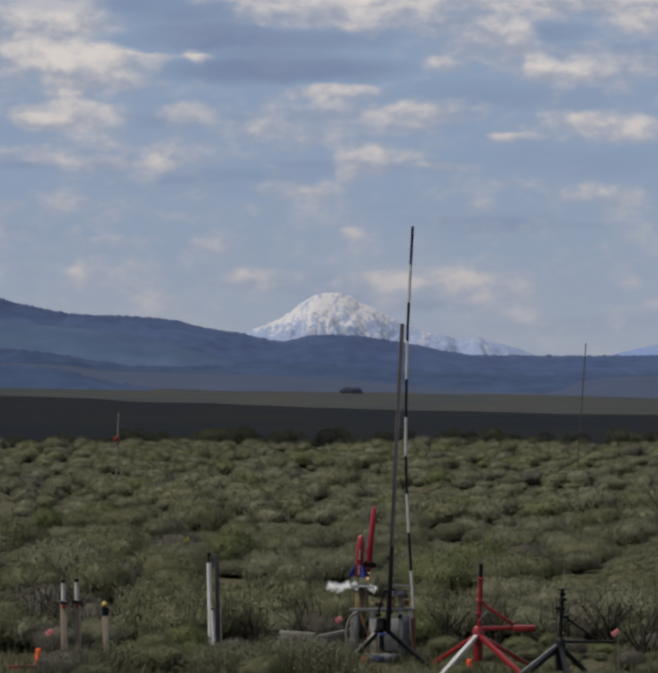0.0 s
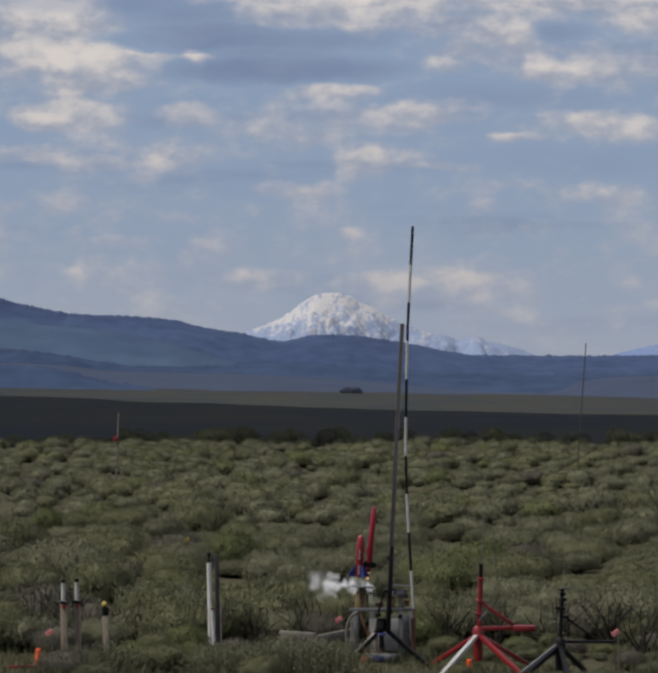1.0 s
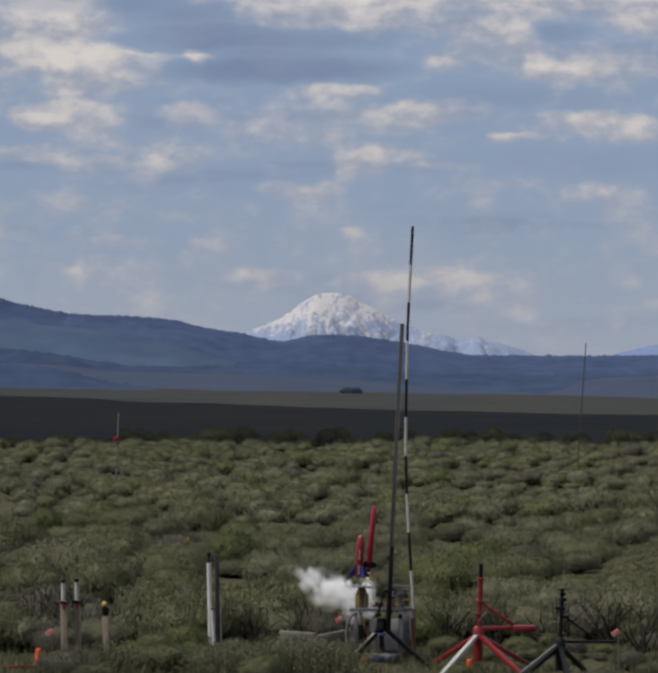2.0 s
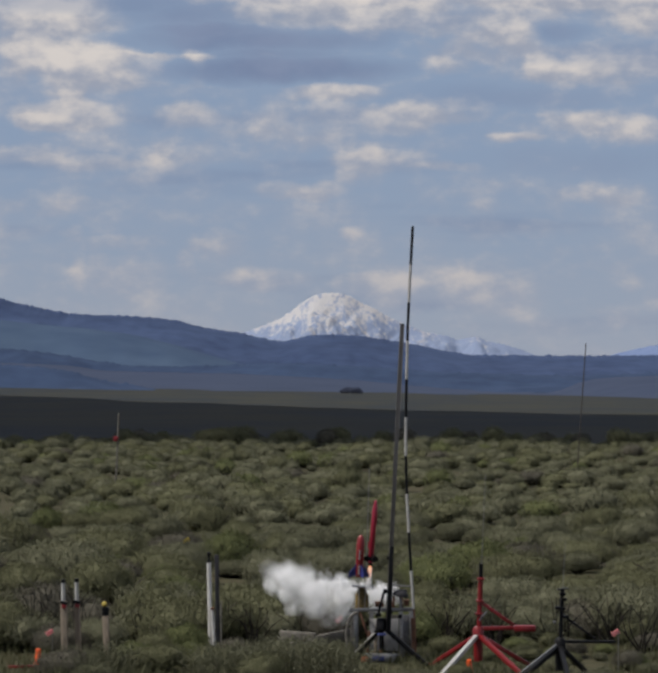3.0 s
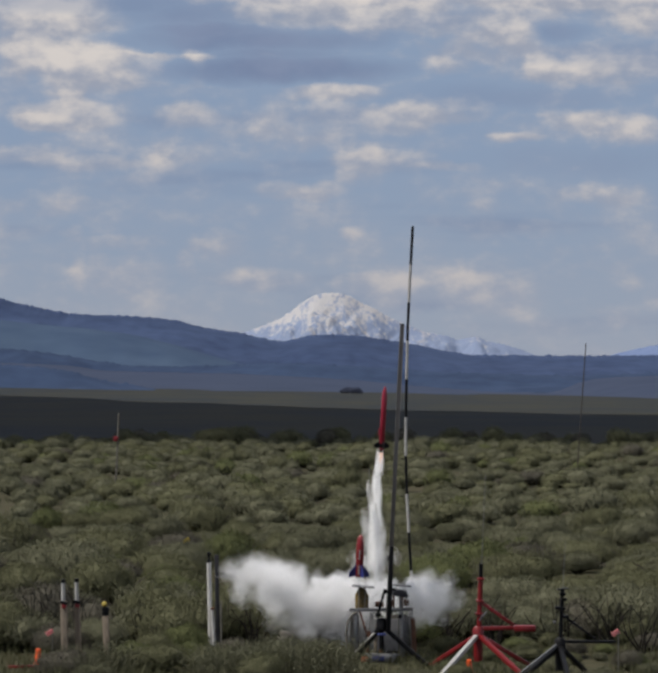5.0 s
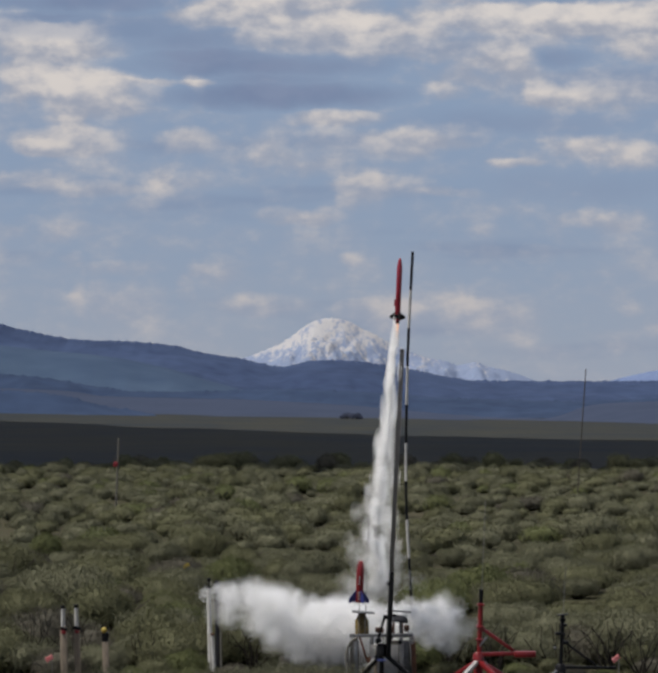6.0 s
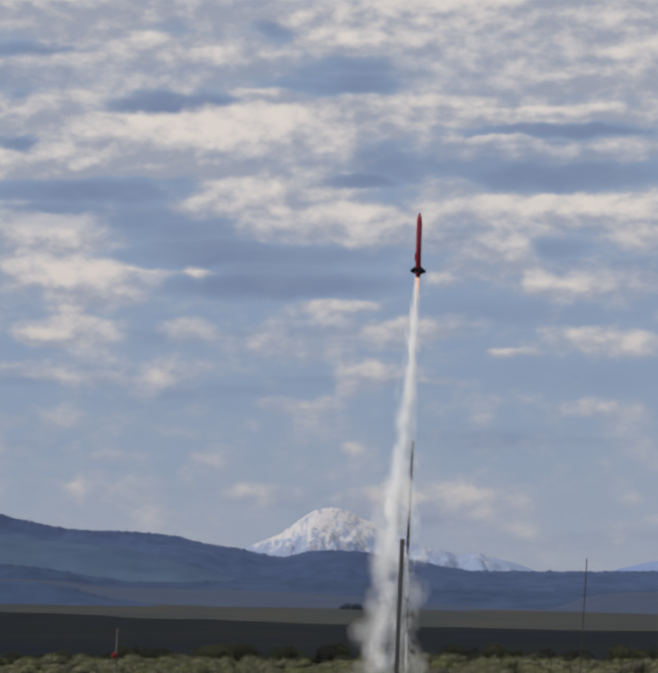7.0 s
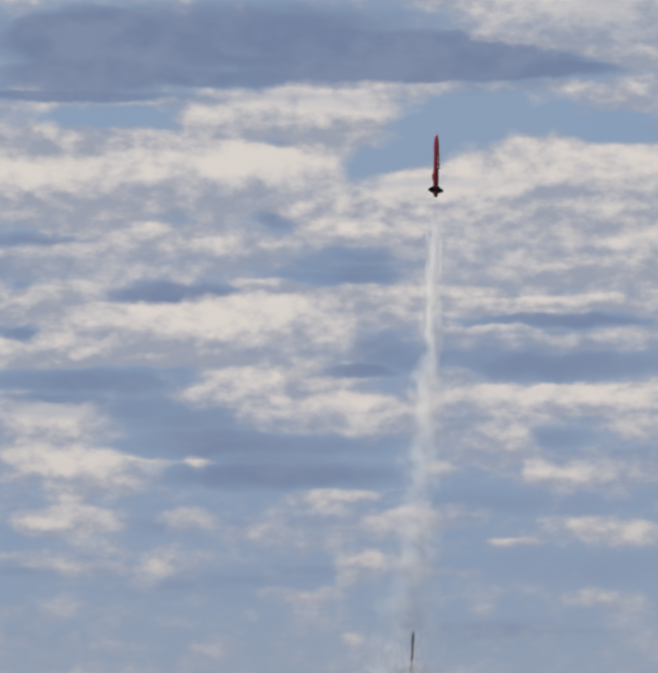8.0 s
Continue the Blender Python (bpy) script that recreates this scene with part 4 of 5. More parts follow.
post("wooden_stake", "pale weathered wooden stake in the grass", M["wood"], (-1.533, 15.000, 0.004), (-1.543, 15.000, 0.352), 0.019, True)
post("wooden_stake", "pale weathered wooden stake in the grass", M["wood"], (-1.458, 15.100, -0.007), (-1.478, 15.100, 0.344), 0.016, True)
post("plastic_pipe", "short white pipe tied to a wooden stake", M["white"], (-1.547, 15.060, 0.097), (-1.552, 15.060, 0.453), 0.012, False, M["black"], 0.02)
post("plastic_pipe", "short white pipe tied to a wooden stake", M["white"], (-1.474, 15.160, 0.087), (-1.484, 15.160, 0.450), 0.012, False, M["black"], 0.02)
for x_, y_, z_ in ((-1.541, 14.978, 0.335), (-1.474, 15.080, 0.330)):
    clip_ = tagged(new("spring_clip"), "small red and black spring clip on a stake", "clip", "stake clips")
    clip_.location = (x_, y_, z_)
    for nm_, dz_, mt_, w_ in (("jaw", 0.008, "black", 0.040), ("grip", -0.012, "red", 0.026)):
        bm_ = bmesh.new()
        box(bm_, (0.002, 0, dz_), (w_, 0.014, 0.020), (0, 12, 0), 0.003)
        part(nm_, bm_, M[mt_], clip_)
t_, b_ = post("wooden_stake", "orange-tinted wooden stake with a yellow-green cap", M["wood"], (-1.288, 15.000, 0.014), (-1.299, 15.000, 0.268), 0.018, True, M["black"], 0.05)
bm_ = bmesh.new()
bmesh.ops.create_icosphere(bm_, subdivisions=2, radius=0.017, matrix=Matrix.Translation(V((-1.306, 15.000, 0.333)) - b_))
part("ball_cap", bm_, M["yellow"], t_, "yellow-green ball cap")
pipe_, pb_ = post("plastic_pipe", "tall white plastic pipe with a bent foot in sagebrush", M["pvc"], (-0.700, 15.300, 0.043), (-0.712, 15.300, 0.556), 0.0135, False, M["black"], 0.012)
bm_ = bmesh.new()
tube(bm_, V((-0.712, 15.296, 0.568)) - pb_, V((-0.712, 15.296, 0.612)) - pb_, 0.006, seg=8)
lathe_at = V((-0.712, 15.296, 0.606)) - pb_
bmesh.ops.create_icosphere(bm_, subdivisions=2, radius=0.013, matrix=Matrix.Translation(lathe_at))
part("knob", bm_, M["black"], pipe_, "black knob on the pipe's end")
bm_ = bmesh.new()
tube(bm_, V((-0.692, 15.280, 0.29)) - pb_, V((-0.676, 15.280, 0.0)) - pb_, 0.011, seg=12)
part("bent_foot", bm_, M["pvc"], pipe_)
bm_ = bmesh.new()
box(bm_, V((-0.690, 15.270, 0.285)) - pb_, (0.022, 0.02, 0.014), bevel=0.003)
part("strap", bm_, M["rust"], pipe_, "rust-brown strap")
post("dark_post", "dark slate-grey weathered post beside the white pipe", M["slate"], (-0.664, 15.450, 0.046), (-0.672, 15.450, 0.590), 0.013, True)
post("thin_stake", "thin grey stake beside the white pipe", M["oldwood"], (-0.633, 15.200, 0.058), (-0.636, 15.200, 0.336), 0.005)


def far_marker():
    d = 37.0
    foot, top = V((-3.071, 37.000, 0.029)), V((-3.017, 37.000, 1.218))
    base = V((foot.x, d, ground_z(foot.x, d)))
    t = thing("marker_post", "thin pale marker post with a red flag among sagebrush", "post", base)
    bm = bmesh.new()
    tube(bm, (0, 0, -0.05), top - base, 0.014, seg=10)
    part("shaft", bm, M["oldwood"], t)
    bm = bmesh.new()
    box(bm, V((-3.060, 37.000, 0.848)) - base + V((0, -0.03, 0)), (0.065, 0.02, 0.075), (0, 20, 0), 0.01)
    part("flag", bm, M["red"], t, "small red flag")


far_marker()
far_pole, far_base = post("marker_pole", "tall thin dark pole far across the sagebrush", M["twig"], (4.617, 48.000, 0.201), (4.789, 48.000, 2.400), 0.010)


def pin_flag(at, top, mat, label, size):
    a, b = V(at), V(top)
    base = V((a.x, a.y, ground_z(a.x, a.y)))
    t = thing("pin_flag", label, "flag", base, "pin flags")
    bm = bmesh.new()
    tube(bm, (0, 0, -0.03), b - base, 0.0018, seg=6)
    part("wire", bm, M["steel"], t)
    bm = bmesh.new()
    box(bm, b - base - V((size * 0.35, 0, size * 0.2)), (size, 0.003, size * 0.6), (0, -32, 12), 0.001)
    part("film", bm, mat, t, label)


pin_flag((0.075, 15.750, 0.0), (0.077, 15.750, 0.185), M["flag"], "pink-red pin flag on a thin wire", 0.046)
pin_flag((-1.608, 15.000, 0.004), (-1.608, 15.000, 0.178), M["flag"], "pink-red pin flag on a thin wire", 0.046)
pin_flag((1.601, 14.300, -0.017), (1.604, 14.300, 0.244), M["flag"], "pink-red pin flag on a thin wire", 0.046)
pin_flag((-1.141, 21.000, 0.045), (-1.141, 21.000, 0.356), M["yellow"], "yellow pin flag in the sagebrush", 0.055)


def marker_cone(at, h):
    a = V(at)
    t = thing("marker_cone", "small fluorescent orange marker cone", "cone", (a.x, a.y, 0), "marker cones")
    bm = bmesh.new()
    lathe(bm, [(0.027, 0.012), (0.024, 0.02), (0.014, h * 0.85), (0.015, h), (0.008, h + 0.004)], 16)
    part("body", bm, M["orange"], t)
    bm = bmesh.new()
    box(bm, (0, 0, 0.007), (0.07, 0.07, 0.012), bevel=0.003)
    part("base", bm, M["black"], t, "black rubber base")


marker_cone((-1.658, 14.720, 0.004), 0.10)
marker_cone((0.763, 14.050, 0.000), 0.11)


def planks():
    for a, b, w in (((-0.299, 15.700, 0.091), (-0.082, 15.600, 0.085), 0.05), ((-0.073, 15.500, 0.069), (0.154, 15.600, 0.106), 0.07), ((-0.254, 15.500, 0.038), (-0.017, 15.400, 0.053), 0.05)):
        a, b = V(a), V(b)
        base = V(((a.x + b.x) / 2, (a.y + b.y) / 2, 0))
        t = thing("plank", "grey weathered plank lying behind the launch rack", "plank", base, "planks by the rack")
        bm = bmesh.new()
        bar(bm, a - base, b - base, 0.024, w, 0.005)
        part("board", bm, M["oldwood"], t)
        for e in (a, b):
            bm = bmesh.new()
            k = e.lerp(base + V((0, 0, e.z)), 0.15)
            box(bm, (k.x - base.x, k.y - base.y, (k.z - 0.016) / 2), (0.06, 0.05, max(k.z - 0.016, 0.02)), bevel=0.006)
            part("block", bm, M["oldwood"], t)


planks()
red_bar = thing("red_bar", "low red steel bar lying in the grass", "bar", (-1.70, 14.6, 0))
bm_ = bmesh.new()
bar(bm_, (-0.12, 0, 0.012), (0.08, 0, 0.018), 0.016, 0.016)
part("rod", bm_, M["redsteel"], red_bar)


# ---- sagebrush ----
def dome(seed):
    """The lumpy outline of a shrub's crown: how far it reaches in a direction, in crown radii."""
    rng = np.random.default_rng(seed)
    k = 12
    ang = rng.uniform(0, 6.283, k)
    c = np.stack([np.cos(ang), np.sin(ang), np.zeros(k)], 1) * rng.uniform(0.18, 0.58, (k, 1))
    c[:, 2] = rng.uniform(0.02, 0.42, k)
    r = rng.uniform(0.34, 0.52, k)
    c[0], r[0] = (0, 0, 0.05), 0.62

    def reach(d):
        dot = d @ c.T
        q = np.maximum(dot ** 2 - np.sum(c * c, 1) + r * r, 0)
        return np.max(np.where(q > 0, dot + np.sqrt(q), 0), 1)
    return reach


def crown_mesh(n, radius, height, leaf, seed, core):
    """A crown over bare stems: a dense lumpy core, drawn in underneath, with small leaves all over its upper side."""
    rng = np.random.default_rng(seed)
    reach = dome(seed)
    scale = np.array([radius, radius, height * 0.74])
    lift = np.array([0, 0, height * 0.36])
    bm = bmesh.new()
    bmesh.ops.create_icosphere(bm, subdivisions=core, radius=1)
    d = np.array([tuple(v.co) for v in bm.verts])
    faces = [[v.index for v in f.verts] for f in bm.faces]
    bm.free()

    def lumps(p):
        return 1 + 0.10 * np.array([noise.noise(Vector(q) * 3.6 + Vector((seed, 0, 0))) for q in p]) + 0.07 * np.array([noise.noise(Vector(q) * 8.5 + Vector((seed, 0, 0))) for q in p])
    cv = d * (reach(d) * 0.88 * lumps(d))[:, None]
    low = np.clip(-cv[:, 2] / 0.30, 0, 1)
    cv[:, :2] *= (1 - 0.45 * low)[:, None]                # drawn in towards the stems
    cv[:, 2] = np.maximum(cv[:, 2], -0.30)
    cv = cv * scale + lift
    d = rng.normal(size=(n, 3))
    d[:, 2] = np.abs(d[:, 2]) - 0.12
    d /= np.linalg.norm(d, axis=1)[:, None]
    c = d * (reach(d) * lumps(d) * rng.uniform(0.86, 1.12, n))[:, None]
    c[:, 2] = np.maximum(c[:, 2], -0.14)
    c = c * scale + lift
    face = d + [0, 0, 0.25] + rng.normal(0, 0.30, (n, 3))
    face /= np.linalg.norm(face, axis=1)[:, None]
    up = d * 0.7 + rng.normal(0, 0.35, (n, 3)) + [0, 0, 0.7]
    up -= face * np.sum(up * face, 1)[:, None] * 0.7
    up /= np.linalg.norm(up, axis=1)[:, None] + 1e-6
    side = np.cross(face, up)
    sprig = rng.random(n) < 0.16                     # longer thin shoots that fray the outline
    up[sprig] = up[sprig] * 0.6 + [0, 0, 0.7]
    ln = (leaf * rng.uniform(0.6, 1.5, n) * np.where(sprig, 2.3, 1.0))[:, None]
    wd = ln * (rng.uniform(0.28, 0.46, n) * np.where(sprig, 0.35, 1.0))[:, None]
    a, t = c - up * ln * 0.5, c + up * ln * 0.7
    v = np.stack([a - side * wd, t, a + side * wd], 1).reshape(-1, 3)
    f = (np.arange(n * 3).reshape(-1, 3) + len(cv)).tolist()
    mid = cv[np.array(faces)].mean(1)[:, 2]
    # lower core faces get the dark twig tone, which paints the crown's underside shade
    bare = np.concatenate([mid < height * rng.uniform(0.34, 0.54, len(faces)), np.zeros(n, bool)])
    return np.concatenate([cv, v]), np.array(faces + f), bare


def stems_mesh(name, radius, height, seed):
    rng = random.Random(seed)
    bm = bmesh.new()
    for i in range(16):
        a = rng.uniform(0, 6.283)
        r = radius * rng.uniform(0.3, 0.85)
        mid = V((math.cos(a) * r * 0.35, math.sin(a) * r * 0.35, height * 0.3))
        tip = V((math.cos(a + 0.3) * r, math.sin(a + 0.3) * r, height * rng.uniform(0.45, 0.78)))
        tube(bm, (math.cos(a) * 0.03, math.sin(a) * 0.03, -0.03), mid, 0.013, 0.008, seg=5)
        tube(bm, mid, tip, 0.008, 0.002, seg=4)
        side = tip + V((rng.uniform(-1, 1), rng.uniform(-1, 1), rng.uniform(0, 0.6))) * radius * 0.3
        tube(bm, mid.lerp(tip, 0.5), side, 0.005, 0.0015, seg=4)
    return finish(name, bm, M["twig"])


TONES = ["sage", "sage", "olive", "green", "sage", "dull", "olive", "sage"]
SHAPES = []
for s in range(8):
    radius, height = 0.34 + 0.03 * (s % 3), 0.38 + 0.03 * (s % 4)
    v, f, bare = crown_mesh(6500, radius, height, 0.0150, 40 + s, 3)
    leafy = mesh_of("foliage", v, f, M[TONES[s]])
    leafy.materials.append(M["inner_shade"])
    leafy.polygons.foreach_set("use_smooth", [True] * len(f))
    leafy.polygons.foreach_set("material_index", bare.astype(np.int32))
    SHAPES.append((leafy, stems_mesh("stems", radius, height, s), s == 3))


def shoots_mesh(n, seed):
    """A tuft of thin upright shoots, each with a few short leaves."""
    rng = np.random.default_rng(seed)
    base = rng.normal(0, 0.055, (n, 2))
    h = rng.uniform(0.10, 0.25, n) * (1 - 1.6 * np.sum(base * base, 1) / 0.02 * 0.15)
    lean = base * 1.1 + rng.normal(0, 0.022, (n, 2))
    tip = np.concatenate([base + lean, h[:, None]], 1)
    foot = np.concatenate([base, np.full((n, 1), -0.02)], 1)
    verts = []
    for k in range(9):
        q = rng.uniform(0.25, 1.0, n)[:, None]
        c = foot + (tip - foot) * q
        out = rng.normal(0, 1, (n, 3)) * [1, 1, 0.3] + [0, 0, 1.1]
        out /= np.linalg.norm(out, axis=1)[:, None]
        side = np.cross(out, rng.normal(0, 1, (n, 3)))
        side /= np.linalg.norm(side, axis=1)[:, None]
        verts.append(np.stack([c - side * 0.0032, c + side * 0.0032, c + out * rng.uniform(0.012, 0.030, n)[:, None]], 1))
    side = np.stack([np.cos(h * 900), np.sin(h * 900), np.zeros(n)], 1) * 0.0018
    verts.append(np.stack([foot - side, foot + side, tip], 1))
    v = np.concatenate(verts).reshape(-1, 3)
    return mesh_of("silver_shrub", v, np.arange(len(v)).reshape(-1, 3), M["sage"])


SHOOTS = [shoots_mesh(420, 600 + k) for k in range(3)]


def bush(i, at, scale, turn):
    leaves, stems, fresh = SHAPES[i]
    ob = new("sagebrush")
    wide = 1 + 0.22 * math.sin(turn * 7.3)
    ob.matrix_basis = Matrix.LocRotScale(at, Euler((0, 0, turn)), (scale * wide, scale, scale * (0.94 + 0.14 * math.cos(turn * 5.1))))
    tagged(ob, "fresh green shrub on the dusty flat" if fresh else "grey-green sagebrush mound on the dusty flat", "shrub", "sagebrush")
    for nm, me in (("foliage", leaves), ("woody_base", stems)):
        p = new(nm, me)
        p.parent = ob
        if nm == "woody_base":
            tagged(p, kind="stuff")
    return ob


def open_ground(x, y):
    """Places kept clear: the trampled strip with the pads and the lane in front of it."""
    if y < 15.9 and x > 0.42:
        return True
    if y < 16.0 and -0.35 < x <= 0.42:
        return y > 13.95
    if y < 15.6 and x < -0.35:
        return y > 14.05 or x < -0.62
    return False


def sagebrush():
    rng = random.Random(11)
    far_v, far_f, far_m, count, nv = [], [], [], 0, 0
    FAR = [crown_mesh(1050, 0.34 + 0.03 * (s % 3), 0.42 + 0.03 * (s % 4), 0.030, 90 + s, 2) for s in range(8)]
    # a few large ones whose places are plain
    for x, y, s, i in ((-0.50, 16.3, 0.95, 2), (-0.16, 16.5, 0.85, 6), (-1.75, 16.3, 1.0, 5), (-1.50, 16.1, 0.8, 5), (-1.15, 15.9, 0.9, 0), (-0.92, 15.75, 0.72, 2), (1.95, 16.2, 0.95, 4), (1.62, 16.3, 0.8, 5), (0.66, 16.3, 0.72, 6), (0.95, 16.25, 0.85, 0),
                       (1.28, 16.15, 0.75, 1), (1.10, 16.6, 0.9, 4), (1.50, 16.7, 0.9, 7), (-0.70, 15.9, 0.75, 2), (0.30, 16.6, 0.8, 2), (0.05, 16.3, 0.75, 6), (0.50, 16.0, 0.5, 3)):
        bush(i, (x, y, ground_z(x, y) - 0.02), s, rng.uniform(0, 6.28))
        count += 1
    # low ones that grow up before the planks and the stakes
    for x, y, s, i in ((-0.42, 14.6, 0.30, 0), (-0.14, 14.55, 0.28, 2),
                       (-1.10, 14.7, 0.36, 3), (-0.95, 14.5, 0.40, 2), (-0.80, 14.75, 0.34, 3), (-0.66, 14.45, 0.42, 2), (-1.02, 15.2, 0.42, 6), (-0.86, 15.25, 0.44, 3), (-0.58, 15.1, 0.36, 5), (-1.45, 14.2, 0.40, 5), (-1.28, 14.05, 0.36, 0),
                       (-1.62, 15.4, 0.5, 5), (-1.38, 15.5, 0.5, 7), (0.36, 15.62, 0.36, 5), (-0.05, 15.9, 0.6, 5), (-0.30, 16.0, 0.62, 7)):
        bush(i, (x, y, ground_z(x, y) - 0.015), s, rng.uniform(0, 6.28))
        count += 1
    # silvery upright shoots in front of the rack
    for x, y, s in ((-0.50, 14.05, 0.9), (-0.36, 14.15, 0.85), (-0.22, 14.0, 1.0), (-0.12, 14.2, 0.95), (0.02, 14.05, 1.0), (-0.30, 14.4, 0.9), (-0.04, 14.4, 0.8), (-0.62, 14.2, 0.8), (-1.42, 14.3, 0.7), (-1.2, 14.35, 0.8), (-1.33, 14.1, 0.6)):
        ob = new("silver_shrub", SHOOTS[count % 3])
        ob.matrix_basis = Matrix.LocRotScale((x, y, ground_z(x, y)), Euler((0, 0, rng.uniform(0, 6.28))), (s, s, s))
        tagged(ob, "low silvery shrub of upright feathery shoots", "shrub", "silvery shrubs")
        count += 1
    # ankle-high scrub on the trampled strip round the pads
    for k in range(34):
        x, y = rng.uniform(0.60, 2.1), rng.uniform(13.7, 15.9)
        if min(math.hypot(x - a, y - b) for a, b in ((0.30, 14.8), (0.84, 14.5), (1.27, 14.2))) < 0.16:
            continue
        bush(rng.choice((0, 2, 3, 5, 6)), (x, y, ground_z(x, y) - 0.01), rng.uniform(0.16, 0.30), rng.uniform(0, 6.28))
        count += 1
    bush(2, (-2.95, 66.0, ground_z(-2.95, 66.0)), 1.3, 1.0)
    y = 13.3
    while y < 70:
        near = y < 24
        step, gap = (0.50, 0.56) if near else (0.50, 0.52)
        half = 0.155 * y + 0.6
        n = int(2 * half / gap)
        for k in range(n):
            x = -half + (k + rng.random()) * 2 * half / n
            yy = y + rng.uniform(-0.3, 0.3)
            i, turn = rng.randrange(8), rng.uniform(0, 6.28)
            s = (rng.uniform(0.50, 0.95) if near else rng.uniform(0.34, 0.78)) * (1 + 0.35 * fbm(x, yy, 0.25))
            s = min(s, 1.05 if near else 0.92)
            if i in (3, 5) and rng.random() < 0.65:
                i = 0
            if rng.random() < (0.30 if yy < 24 else 0.40) or open_ground(x, yy):
                continue
            if yy < 14.4:
                s *= 0.6
            at = (x, yy, ground_z(x, yy) - 0.02)
            if count < 300 and yy < 30:
                bush(i, at, s, turn)
                count += 1
            else:
                v, f, bare = FAR[i]
                c, sn = math.cos(turn), math.sin(turn)
                far_v.append(v * [rng.uniform(0.8, 1.45), rng.uniform(0.8, 1.2), rng.uniform(0.62, 1.08)] @ np.array([[c, sn, 0], [-sn, c, 0], [0, 0, 1]]) * s + np.array(at))
                far_f.append(f + nv)
                nv += len(v)
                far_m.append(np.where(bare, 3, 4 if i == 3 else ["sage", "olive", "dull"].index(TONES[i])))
        y += step
    for k in range(46):
        i, x, yy, s, turn = rng.randrange(8), rng.uniform(-9.5, 9.5), rng.uniform(67, 73), rng.uniform(0.55, 1.15), rng.uniform(0, 6.28)
        v, f, bare = FAR[i]
        c, sn = math.cos(turn), math.sin(turn)
        far_v.append(v @ np.array([[c, sn, 0], [-sn, c, 0], [0, 0, 1]]) * s + np.array((x, yy, ground_z(x, yy) - 0.02)))
        far_f.append(f + nv)
        nv += len(v)
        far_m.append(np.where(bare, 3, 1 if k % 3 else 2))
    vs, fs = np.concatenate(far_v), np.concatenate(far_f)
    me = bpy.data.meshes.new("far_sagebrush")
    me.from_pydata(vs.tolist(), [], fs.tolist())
    for k in ("sage", "olive", "dull", "inner_shade", "green"):
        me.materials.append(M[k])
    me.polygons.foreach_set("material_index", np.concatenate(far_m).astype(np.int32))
    me.polygons.foreach_set("use_smooth", [True] * len(fs))
    tagged(new("far_sagebrush", me), "wide field of grey-green sagebrush mounds", "shrubs", kind="stuff")


sagebrush()


def bare_shrub(x, y, size, seed):
    t = thing("bare_shrub", "dead dark leafless shrub beside the launch pads", "shrub", (x, y, ground_z(x, y)))
    rng = random.Random(seed)
    for i in range(9):
        bm = bmesh.new()
        p = V((rng.uniform(-0.03, 0.03), 0, -0.03))
        a = rng.uniform(-0.5, 0.5)
        r = 0.008
        for k in range(4):
            q = p + V((math.sin(a) * 0.32, rng.uniform(-0.1, 0.1), math.cos(a) * 0.32)) * size * rng.uniform(0.7, 1.1)
            tube(bm, p, q, r, r * 0.7, seg=6)
            if k:
                tube(bm, q, q + V((rng.uniform(-1, 1), rng.uniform(-1, 1), 0.8)) * 0.12 * size, r * 0.5, r * 0.15, seg=5)
            p, r, a = q, r * 0.7, a + rng.uniform(-0.5, 0.5)
        part("branch", bm, M["deadwood"], t)


bare_shrub(1.84, 15.2, 0.30, 3)
bare_shrub(1.02, 16.0, 0.26, 5)
bare_shrub(-0.66, 15.75, 0.30, 9)
for x_, y_, s_, k_ in ((-1.70, 15.75, 0.36, 21), (-1.52, 15.70, 0.32, 22), (-1.82, 15.65, 0.30, 23), (-1.12, 15.60, 0.26, 24), (-0.46, 15.70, 0.26, 25), (-0.12, 15.85, 0.30, 27), (0.72, 15.95, 0.26, 28), (1.42, 15.95, 0.28, 29), (1.70, 15.80, 0.30, 30)):
    bare_shrub(x_, y_, s_, k_)


def juniper(x, y, size):
    """A dark tree far out on the plain."""
    z = ground_z(x, y)
    t = thing("juniper_tree", "dark juniper in a clump far out on the plain", "tree", (x, y, z))
    bm = bmesh.new()
    tube(bm, (0, 0, -0.3), (0.1, 0, size * 0.5), size * 0.07, size * 0.03, seg=8)
    tube(bm, (0, 0, size * 0.2), (size * 0.35, 0.1, size * 0.5), size * 0.04, size * 0.015, seg=6)
    part("trunk", bm, M["twig"], t)
    v, f, bare = crown_mesh(900, size * 0.75, size * 0.8, size * 0.10, 333, 3)
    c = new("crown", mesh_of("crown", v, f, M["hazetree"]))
    c.parent = t
    c.location = (0, 0, size * 0.1)


for jx, jy, size in ((6.8, 1282.0, 2.6), (9.0, 1282.0, 3.9), (11.6, 1280.0, 3.4), (13.6, 1284.0, 3.8), (15.4, 1283.0, 2.3)):
    juniper(jx, jy, size)


